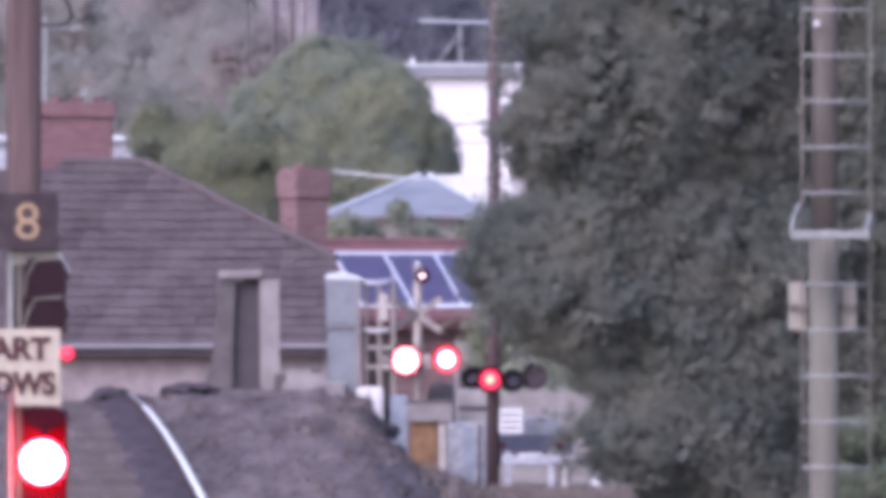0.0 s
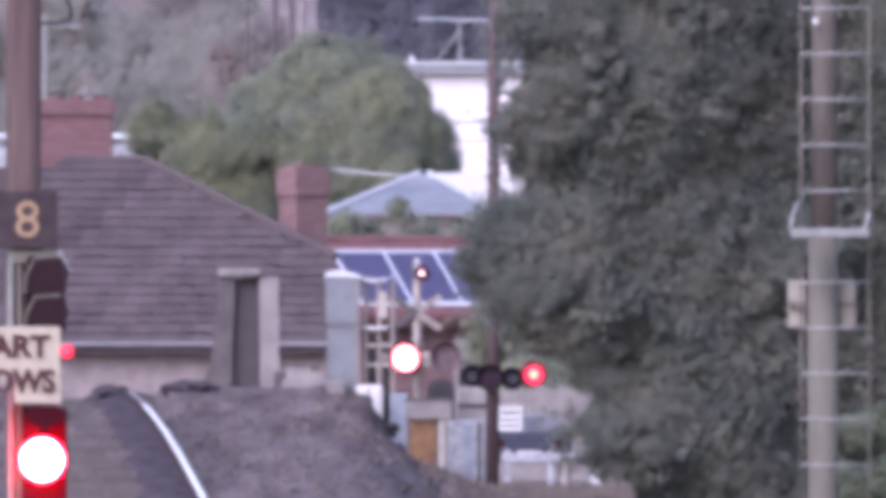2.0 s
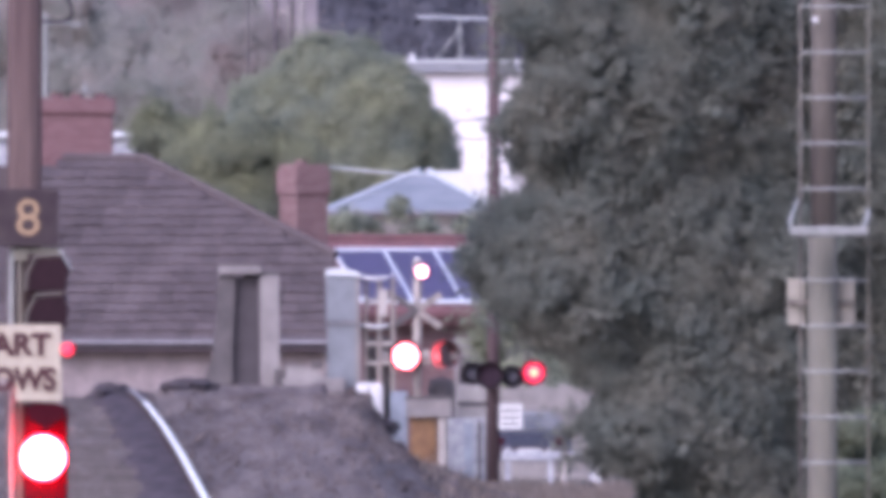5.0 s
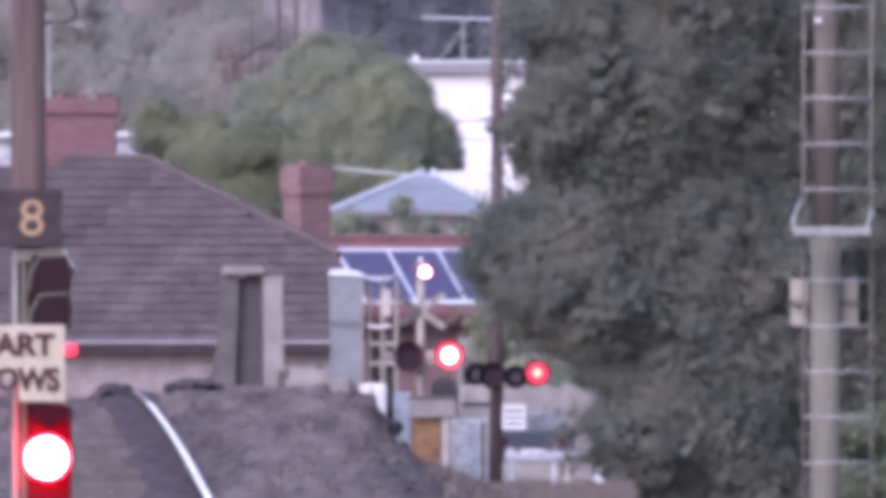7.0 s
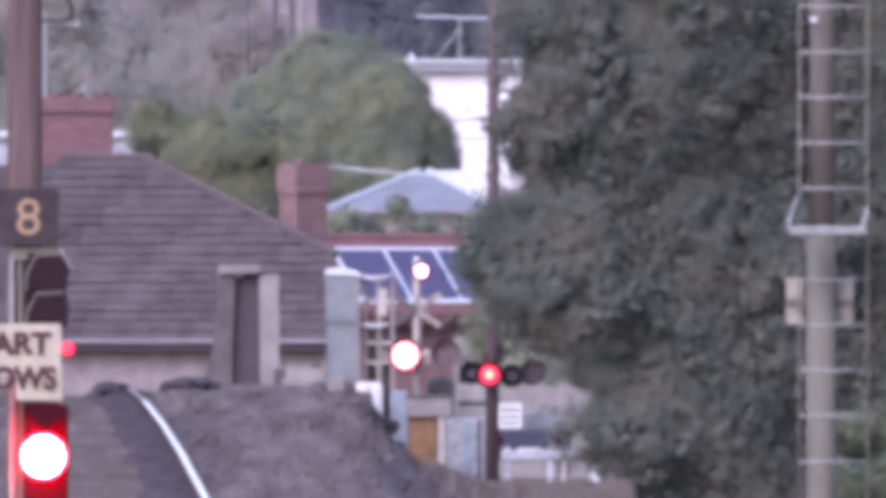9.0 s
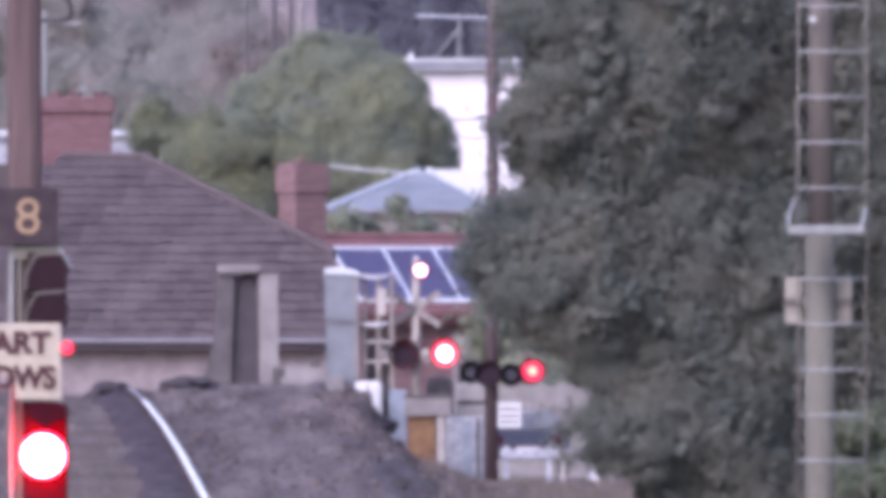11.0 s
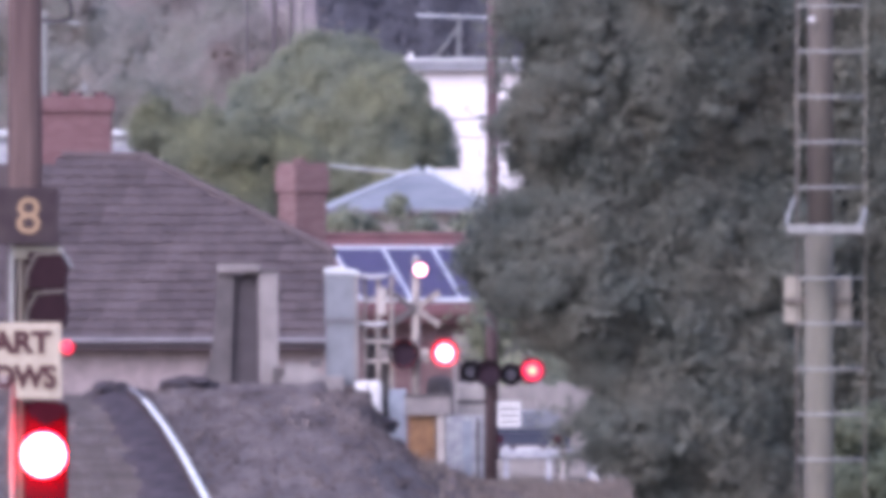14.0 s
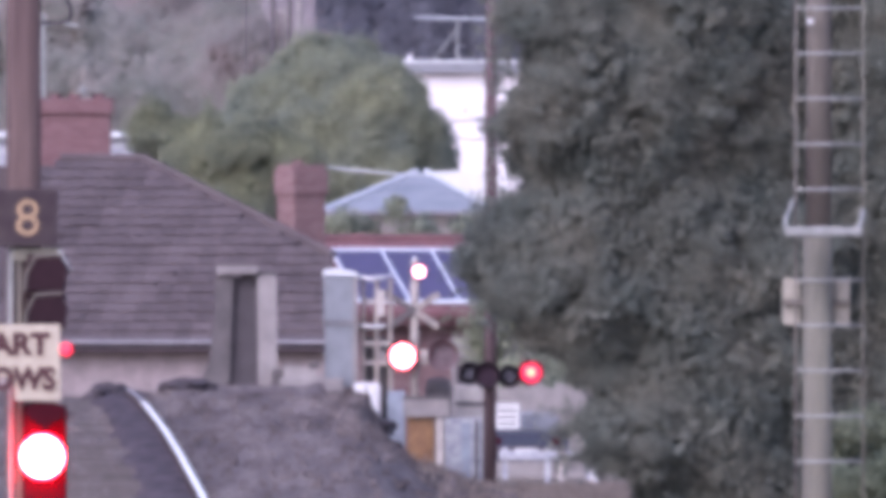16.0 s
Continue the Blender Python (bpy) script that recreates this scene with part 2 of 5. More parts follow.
def add_box(bm, lo, hi, bevel=0.0):
    r = bmesh.ops.create_cube(bm, size=1.0)
    c = [(a + b) / 2 for a, b in zip(lo, hi)]
    s = [abs(b - a) for a, b in zip(lo, hi)]
    for v in r["verts"]:
        v.co = Vector([c[i] + v.co[i] * s[i] for i in range(3)])
    if bevel:
        es = list({e for v in r["verts"] for e in v.link_edges})
        bmesh.ops.bevel(bm, geom=es, offset=bevel, segments=2, affect='EDGES', profile=0.6)
    return bm


def box(lo, hi, bevel=0.01):
    return add_box(bmesh.new(), lo, hi, bevel)


def add_tube(bm, pts, r, seg=8, r2=None):
    pts = [Vector(p) for p in pts]
    rings = []
    for i, p in enumerate(pts):
        d = (pts[min(i + 1, len(pts) - 1)] - pts[max(i - 1, 0)]).normalized()
        a = d.cross(Vector((0.13, 1, 0.07)) if abs(d.y) < 0.9 else Vector((1, 0.1, 0))).normalized()
        b = d.cross(a)
        rr = r if r2 is None else r + (r2 - r) * i / max(1, len(pts) - 1)
        rings.append([bm.verts.new(p + (a * math.cos(w) + b * math.sin(w)) * rr) for w in [2 * math.pi * k / seg for k in range(seg)]])
    for A, B in zip(rings, rings[1:]):
        for k in range(seg):
            bm.faces.new((A[k], A[(k + 1) % seg], B[(k + 1) % seg], B[k]))
    bm.faces.new(list(reversed(rings[0]))), bm.faces.new(rings[-1])
    bmesh.ops.recalc_face_normals(bm, faces=bm.faces)
    return bm


def tube(pts, r, seg=10, r2=None):
    return add_tube(bmesh.new(), pts, r, seg, r2)


def prism(poly, y0, y1):
    """A polygon in x and z, thick from y0 to y1."""
    bm = bmesh.new()
    a = [bm.verts.new((x, y0, z)) for x, z in poly]
    b = [bm.verts.new((x, y1, z)) for x, z in poly]
    bm.faces.new(a), bm.faces.new(list(reversed(b)))
    for i in range(len(poly)):
        j = (i + 1) % len(poly)
        bm.faces.new((a[j], a[i], b[i], b[j]))
    bmesh.ops.recalc_face_normals(bm, faces=bm.faces)
    return bm


def lathe(profile, seg=24):
    """Turns (radius, y) points about the y axis; closed at both ends where the radius is 0."""
    bm = bmesh.new()
    rings = []
    for r, y in profile:
        if r < 1e-6:
            rings.append([bm.verts.new((0, y, 0))])
        else:
            rings.append([bm.verts.new((r * math.cos(w), y, r * math.sin(w))) for w in [2 * math.pi * k / seg for k in range(seg)]])
    for A, B in zip(rings, rings[1:]):
        for k in range(seg):
            k2 = (k + 1) % seg
            if len(A) == 1:
                bm.faces.new((A[0], B[k2], B[k]))
            elif len(B) == 1:
                bm.faces.new((A[k], A[k2], B[0]))
            else:
                bm.faces.new((A[k], A[k2], B[k2], B[k]))
    bmesh.ops.recalc_face_normals(bm, faces=bm.faces)
    return bm


def visor(r, length, cut=0.55, thick=0.008, seg=28):
    """A hood over a lens at the origin, facing -y: a tube whose lower part is cut back."""
    bm = bmesh.new()
    rows = []
    for k in range(seg + 1):
        w = 2 * math.pi * k / seg
        up = 0.5 + 0.5 * math.sin(w)
        ln = length * (cut * 0.25 + (1 - cut * 0.25) * min(1, up * 1.5))
        rows.append([bm.verts.new((rr * math.cos(w), y, rr * math.sin(w))) for rr, y in ((r, 0), (r, -ln), (r - thick, -ln), (r - thick, 0))])
    for A, B in zip(rows, rows[1:]):
        for i in range(3):
            bm.faces.new((A[i], B[i], B[i + 1], A[i + 1]))
    bmesh.ops.remove_doubles(bm, verts=bm.verts, dist=1e-5)
    bmesh.ops.recalc_face_normals(bm, faces=bm.faces)
    return bm


def leaves(name, blobs, count, size, material, seed, parent=None, flat=0.5, label="", fill=0.25):
    """A crown: many small bent leaves scattered over lumpy clumps, thicker near their skins."""
    rng = np.random.default_rng(seed)
    B = np.array(blobs)
    wgt = B[:, 3] ** 2
    idx = rng.choice(len(B), count, p=wgt / wgt.sum())
    d = rng.normal(size=(count, 3))
    d /= np.linalg.norm(d, axis=1)[:, None]
    rad = np.where(rng.random(count) < fill, rng.random(count) ** 0.5, 0.86 + 0.2 * rng.random(count))
    lump = 1 + 0.16 * np.sin(d[:, 0] * 7 + idx) * np.cos(d[:, 2] * 6 + idx * 1.7)
    p = B[idx, :3] + d * (B[idx, 3] * rad * lump)[:, None]
    nrm = 0.6 * d + flat * rng.normal(size=(count, 3)) + np.array([-0.1, -0.45, 0.55])
    nrm /= np.linalg.norm(nrm, axis=1)[:, None]
    t = np.cross(nrm, rng.normal(size=(count, 3)))
    t /= np.linalg.norm(t, axis=1)[:, None]
    s = np.cross(nrm, t)
    L = size * (0.55 + 0.9 * rng.random(count))[:, None]
    w = L * (0.34 + 0.2 * rng.random(count)[:, None])
    # added fill behind the outer leaves: rough leaf-coloured lumps, one per clump, lightening gaps
    bm = bmesh.new()
    bmesh.ops.create_icosphere(bm, subdivisions=2, radius=1.0)
    unit = np.array([v.co[:] for v in bm.verts])
    tri = np.array([[v.index for v in f.verts] for f in bm.faces])
    bm.free()
    wob = 0.50 + 0.24 * rng.random((len(B), len(unit)))
    core = B[:, None, :3] + unit[None] * (B[:, 3, None] * wob)[..., None]
    inner = stuff_mesh("inner_foliage", core.reshape(-1, 3), (tri[None] + (np.arange(len(B)) * len(unit))[:, None, None]).reshape(-1, 3), material, parent)
    if parent is None:
        tagged(inner, "leaf-coloured fill lightening gaps in the far wooded hillside", "woodland", kind="stuff")
    quad = np.stack([p - t * L * 0.5, p + s * w - nrm * L * 0.08, p + t * L * 0.5, p - s * w - nrm * L * 0.08], 1)
    return stuff_mesh(name, quad.reshape(-1, 3), np.arange(count * 4).reshape(-1, 4), material, parent, label)


def stuff_mesh(name, verts, faces, material, parent=None, label=""):
    me = bpy.data.meshes.new(name)
    faces = np.asarray(faces)
    k = faces.shape[1]
    me.vertices.add(len(verts))
    me.vertices.foreach_set("co", np.ascontiguousarray(verts, dtype=np.float32).ravel())
    me.loops.add(faces.size)
    me.loops.foreach_set("vertex_index", np.ascontiguousarray(faces, dtype=np.int32).ravel())
    me.polygons.add(len(faces))
    me.polygons.foreach_set("loop_start", np.arange(0, faces.size, k, dtype=np.int32))
    me.update(calc_edges=True)
    me.validate()
    me.materials.append(M[material])
    ob = new(name, me)
    if parent:
        ob.parent = parent
    if label:
        ob["label"] = label
    return ob


def lettering(name, text, size, material, parent, at, depth=0.006, align='RIGHT', wide=0.9):
    cu = bpy.data.curves.new(name, 'FONT')
    cu.body, cu.size, cu.extrude, cu.align_x, cu.offset = text, size, depth, align, size * 0.046 * (align == 'RIGHT')
    tmp = new("tmp", cu)
    bpy.context.view_layer.update()
    me = bpy.data.meshes.new_from_object(tmp)
    bpy.data.objects.remove(tmp)
    me.materials.append(M[material])
    ob = new(name, me)
    ob.parent = parent
    ob.matrix_basis = pose(*at, 90, 0, 0) @ Matrix.Diagonal((wide, 1, 1, 1))
    return ob


def smooth_step(a, b, x):
    t = min(1, max(0, (x - a) / (b - a)))
    return t * t * (3 - 2 * t)


# ---- ground and railway formation ----
def ground():
    xs = np.concatenate([np.linspace(-2500, -30, 8), np.linspace(-20, 20, 30), np.linspace(30, 2500, 8)])
    ys = np.concatenate([np.linspace(-400, 150, 8), np.linspace(200, 900, 60), np.linspace(1000, 4000, 8)])
    v = [(x, y, 0.05 * noise.noise((x * 0.3, y * 0.05, 0)) - 0.06) for y in ys for x in xs]
    w = len(xs)
    f = [(j * w + i, j * w + i + 1, j * w + w + i + 1, j * w + w + i) for j in range(len(ys) - 1) for i in range(w - 1)]
    tagged(stuff_mesh("ground", np.array(v), f, "earth"), "dry earth and thin grass beside the railway line", "ground", kind="structure")


def rail_x(y):
    return -2.34 - 0.0135 * (y - 330) - 0.00002 * max(0, y - 430) ** 2


PROFILE = [(180, 0.55), (250, 1.2), (330, 1.765), (365, 1.925), (400, 2.035), (440, 2.10), (470, 2.13), (490, 2.13), (500, 2.07), (515, 1.86), (540, 1.60), (580, 1.48), (620, 1.45)]


def rail_z(y):
    for (a, za), (b, zb) in zip(PROFILE, PROFILE[1:]):
        if y <= b:
            return za + (zb - za) * (y - a) / (b - a)
    return PROFILE[-1][1]


def bank_z(x, y):
    """Height of the ballast at a place on the bank."""
    rx = rail_x(y)
    top = rail_z(y) - 0.13
    right = rx + 1.74 + 0.0083 * (y - 330) + 0.12 * noise.noise((3.1, y * 0.11, 0)) + 0.36 * smooth_step(450, 480, y)
    if y > 585:
        right, top = -2.1, top if x < -4.5 else 1.64 + 0.05 * smooth_step(585, 592, y)
    left = rx - 4.2
    z = top
    if x > right:
        u = x - right
        steep = 0.75 + 1.17 * smooth_step(440, 472, y)
        z = top - steep * min(u, 0.9) - 0.35 * max(0, u - 0.9)
    if x < left:
        z = top - 0.6 * (left - x)
    if rx - 1.55 < x < rx - 0.05:
        z -= 0.06
    z += (0.07 + 0.1 * (x > right)) * noise.noise((x * 1.6, y * 0.35, 1.0)) + 0.05 * noise.noise((x * 3.4, y * 0.6, 7.0)) + 0.03 * noise.noise((x * 5, y * 1.5, 4.0))
    # heaps left on the crest
    z += 0.17 * math.exp(-((x + 3.72) / 0.3) ** 2 - ((y - 490) / 6) ** 2) + 0.14 * math.exp(-((x - rx + 0.22) / 0.3) ** 2 - ((y - 493) / 5) ** 2)
    if y > 606:
        z -= (y - 606) * 0.3
    return max(z, -0.2)


def formation():
    xs = np.arange(-13, 4.4, 0.13)
    ys = np.arange(185, 614, 0.9)
    v = np.array([(x, y, bank_z(x, y)) for y in ys for x in xs])
    w = len(xs)
    a = np.arange(w - 1)[None, :] + (np.arange(len(ys) - 1) * w)[:, None]
    f = np.stack([a, a + 1, a + 1 + w, a + w], -1).reshape(-1, 4)
    bank = tagged(stuff_mesh("railway_bank", v, f, "ballast"), "grey crushed-stone ballast bank carrying the track", "bank", kind="structure")
    for p in bank.data.polygons:
        p.use_smooth = True
    # loose stones over the bank
    rng = np.random.default_rng(5)
    n = 11000
    base = np.array([(1, 0, 0), (-1, 0, 0), (0, 1, 0), (0, -1, 0), (0, 0, 1), (0, 0, -1)], float)
    tri = np.array([(0, 2, 4), (2, 1, 4), (1, 3, 4), (3, 0, 4), (2, 0, 5), (1, 2, 5), (3, 1, 5), (0, 3, 5)])
    y = rng.uniform(318, 512, n)
    x = np.array([rail_x(b) for b in y]) + rng.uniform(-3.0, 4.8, n)
    y3 = rng.uniform(400, 505, 6000)
    x3 = np.array([rail_x(b) + 1.74 + 0.0083 * (b - 330) for b in y3]) + rng.uniform(-0.2, 1.7, 6000)
    x, y = np.concatenate([x, x3]), np.concatenate([y, y3])
    keep = np.array([not (-0.3 < a - rail_x(b) < 0.07) for a, b in zip(x, y)])
    x, y = x[keep], y[keep]
    n = len(x)
    z = np.array([bank_z(a, b) for a, b in zip(x, y)])
    s = rng.uniform(0.012, 0.034, n) * (1 + 1.3 * (rng.random(n) < 0.05))
    vv = base[None] * s[:, None, None] * rng.uniform(0.6, 1.4, (n, 6, 3))
    c, q = np.cos(rng.uniform(0, 6.28, n))[:, None], np.sin(rng.uniform(0, 6.28, n))[:, None]
    vx = vv[..., 0] * c - vv[..., 2] * q
    vz = vv[..., 0] * q + vv[..., 2] * c
    vv = np.stack([vx + x[:, None], vv[..., 1] + y[:, None], vz + z[:, None] + 0.01], -1)
    ff = (tri[None] + (np.arange(n) * 6)[:, None, None]).reshape(-1, 3)
    tagged(stuff_mesh("ballast_stones", vv.reshape(-1, 3), ff, "stone"), "loose grey and brown ballast stones on the bank", "gravel", kind="stuff")


def spoil_heaps():
    """Dark lumpy ballast heaps beside the track; right-edge ones carry its shade as colour."""
    for i, (x, y, rx, ry, h) in enumerate(((-3.666, 489, 0.42, 2.5, 0.13), (-4.772, 486, 0.36, 3.5, max(0.14, 2.228 + 0.04 - bank_z(-4.772, 486))), (-0.95, 490, 0.26, 3.0, 0.14), (-4.62, 488, 0.5, 3.0, 0.2), (-0.72, 476, 0.22, 3.5, 0.15), (-0.86, 484, 0.24, 3.0, 0.13))):
        t = thing("spoil_heap", (x, y, bank_z(x, y) - 0.04), "dark lumpy ballast heap on the bank", "heap", group="spoil heaps")
        bm = bmesh.new()
        bmesh.ops.create_icosphere(bm, subdivisions=4, radius=1.0)
        for v in bm.verts:
            k = 1 + 0.22 * noise.noise(v.co * 2.3 + Vector((i * 7, 0, 0))) + 0.1 * noise.noise(v.co * 6)
            v.co = Vector((v.co.x * rx * k, v.co.y * ry * k, max(-0.25, v.co.z) * h * k))
        part("mound", bm, "dark_spoil", t)


def track():
    line = thing("railway_track", (0, 0, 0), "single broad-gauge railway track with a shiny worn railhead", "railway track", kind="structure")
    ys = [190 + i * 3.0 for i in range(136)]
    for off in (0.0, -1.67):
        # one band in two colours: bright shine up to y 452, grey beyond
        band = [(-0.034, -0.006), (-0.030, 0.0), (0.030, 0.0), (0.034, -0.006)]
        for nm, m, prof in (("running_band", "rail_top", band), ("dull_band", "rail_grey", band),
                            ("rail_head", "rail_side", [(-0.045, -0.03), (-0.045, -0.010), (-0.036, -0.004), (0.036, -0.004), (0.045, -0.010), (0.045, -0.03)]),
                            ("rail_web", "rail_side", [(-0.065, -0.16), (-0.065, -0.145), (-0.01, -0.12), (-0.01, -0.03), (0.01, -0.03), (0.01, -0.12), (0.065, -0.145), (0.065, -0.16)])):
            bm = bmesh.new()
            rings = [[bm.verts.new((rail_x(y) + off + a, y, rail_z(y) + b)) for a, b in prof] for y in ys if not (nm == "running_band" and y > 452 or nm == "dull_band" and y < 448)]
            for A, B in zip(rings, rings[1:]):
                for k in range(len(prof)):
                    k2 = (k + 1) % len(prof)
                    bm.faces.new((A[k], A[k2], B[k2], B[k]))
            bmesh.ops.recalc_face_normals(bm, faces=bm.faces)
            part(nm, bm, m, line)
    # ballast heaped along the rail's inner side, its shade put into the colour
    bm = bmesh.new()
    rng = random.Random(12)
    wide = [190 + i * 1.0 for i in range(405)]
    prof = [(-0.62, -0.24), (-0.5, -0.12), (-0.36, -0.085), (-0.2, -0.075), (-0.06, -0.07), (-0.05, -0.2)]
    rings = [[bm.verts.new((rail_x(y) + a + (a < -0.1) * (0.13 * noise.noise((y * 0.09, 0, 0)) + 0.06 * noise.noise((y * 0.5, a * 4, 5))), y, rail_z(y) + b + 0.03 * (a < -0.1) * noise.noise((y * 0.4, a * 9, 2)) + rng.uniform(-0.008, 0.008))) for a, b in prof] for y in wide]
    for A, B in zip(rings, rings[1:]):
        for k in range(len(prof)):
            k2 = (k + 1) % len(prof)
            bm.faces.new((A[k], A[k2], B[k2], B[k]))
    bmesh.ops.recalc_face_normals(bm, faces=bm.faces)
    part("shaded_strip", bm, "shaded", line, "ballast beside the rail, its shade put into the colour")
    return line


def sleepers(line):
    bm = box((-1.35, -0.125, -0.13), (1.35, 0.125, 0.0), 0.012)
    me = bpy.data.meshes.new("sleeper")
    bm.to_mesh(me)
    bm.free()
    me.materials.append(M["sleeper"])
    for i in range(258):
        y = 322 + i * 0.68
        ob = new("sleeper", me)
        ob.parent = line
        ob.matrix_basis = pose(rail_x(y) - 0.835, y, rail_z(y) - 0.155, 0, 0, random.uniform(-0.6, 0.6))


# ---- signal on a timber pole ----
def signal():
    Y = 276
    post = thing("signal_pole", (-3.424, Y, 0), "weathered brown timber signal pole with number board and lamps", "railway signal")
    part("pole", tube([(0, 0.25, 0), (0, 0.25, 3), (0, 0.25, 8.6)], 0.157, 18, 0.138), "pole_wood", post, smooth=True)
    part("conduit", tube([(-0.101, 0.08, 0.2), (-0.101, 0.08, 4.205)], 0.028, 8), "galv", post, "pale grey conduit pipe")
    part("conduit", tube([(-0.028, 0.06, 0.2), (-0.028, 0.06, 4.205)], 0.023, 8), "mast_top", post)
    part("cable_loop", tube([(0.152, 0.1, 6.03), (0.286, 0.05, 6.02), (0.369, 0.03, 6.043), (0.396, 0.03, 6.094), (0.383, 0.05, 6.163), (0.341, 0.08, 6.242), (0.184, 0.12, 6.417)], 0.017, 8), "wire", post, "black hanging cable loop")
    # number board
    board = part("number_board", box((-0.304, -0.03, 4.191), (0.281, 0.02, 4.656), 0.012), "board", post, "black board with a faded yellow numeral")
    lettering("numeral", "8", 0.425, "yellow", board, (0.034, -0.034, 4.282), align='CENTER', wide=1.03)
    part("board_bracket", box((-0.083, 0.02, 4.066), (0.313, 0.06, 4.177), 0.01), "mast_low", post, "grey steel bracket")
    part("stay", tube([(0.286, 0.04, 4.168), (0.387, -0.1, 3.993)], 0.018, 8), "galv", post)
    # two dark heads with hoods
    for top, bot in ((4.131, 3.817), (3.799, 3.513)):
        head = part("signal_head", box((0.028, -0.02, bot), (0.35, 0.16, top), 0.03), "black", post, "black unlit signal head")
        cz = (top + bot) / 2
        h = part("hood", prism([(0.018, cz - 0.15), (0.028, cz - 0.02), (0.101, cz + 0.125), (0.157, cz + 0.145), (0.313, cz + 0.14), (0.369, cz + 0.03), (0.359, cz - 0.03), (0.327, cz - 0.15)], -0.36, -0.02), "black", head, "black hood")
        part("hood_rim", tube([(0.014, -0.365, cz - 0.15), (0.028, -0.365, cz - 0.01), (0.101, -0.365, cz + 0.135), (0.313, -0.365, cz + 0.15)], 0.011, 8), "mast_top", head, "grey rim on the hood's left and top edges")
    # sign plate
    plate = part("sign_plate", box((-0.691, -0.44, 3.117), (0.309, -0.42, 3.55), 0.008), "sign", post, "off-white enamel sign plate, its lettering dark brown")
    low = part("sign_plate", box((-0.065, -0.436, 2.923), (0.313, -0.416, 3.126), 0.008), "sign", post)
    lettering("lettering", "START", 0.245, "letter", plate, (0.221, -0.446, 3.306), wide=1.04)
    lettering("lettering", "OWS", 0.25, "letter", plate, (0.267, -0.446, 3.02))
    # lit head: a black head and hood, coloured dark red as lens glow
    lit = part("signal_head", box((-0.009, -0.02, 2.062), (0.359, 0.16, 2.887), 0.03), "glow_and_tail_red", post, "signal head coloured dark red for the lens glow")
    cx, cz = 0.157, 2.463
    # lens drawn out long so its sides throw red onto the pole
    lens = part("lens", lathe([(0.0, -0.28), (0.06, -0.27), (0.115, -0.25), (0.152, -0.225), (0.177, -0.18), (0.184, -0.1), (0.184, 0.0), (0.0, 0.0)], 36), "red_lit", lit, "bright red lit lens standing out of its head", smooth=True)
    lens.matrix_basis = pose(cx, -0.02, cz)
    hd = part("hood", prism([(0.018, 2.822), (0.037, 2.877), (0.083, 2.91), (0.267, 2.91), (0.332, 2.877), (0.35, 2.822), (0.304, 2.767), (0.23, 2.73), (0.184, 2.665), (0.138, 2.73), (0.065, 2.767)], -0.42, -0.02), "glow_and_tail_red", lit, "hood coloured dark red for the lens glow")
    return post


def marker():
    m = thing("marker_light", (-5.219, 470, bank_z(-5.219, 470)), "small red marker light on a thin dark post beside the track", "marker light")
    z0 = bank_z(-5.219, 470)
    part("post", tube([(-0.16, 0.06, -0.05), (-0.16, 0.06, 2.811 - z0)], 0.022, 8), "black", m)
    part("arm", tube([(-0.16, 0.06, 2.748 - z0), (0, 0.06, 2.748 - z0)], 0.02, 8), "black", m)
    part("case", lathe([(0.0, 0.12), (0.1, 0.12), (0.105, 0.0), (0.09, -0.05), (0.088, 0.0), (0.0, 0.0)], 20), "black", m).matrix_basis = pose(0, 0, 2.748 - z0)
    part("lens", lathe([(0.0, -0.05), (0.05, -0.045), (0.092, -0.01), (0.092, 0.0), (0.0, 0.0)], 20), "dim_lit", m, "lit red lens").matrix_basis = pose(0, -0.02, 2.748 - z0)


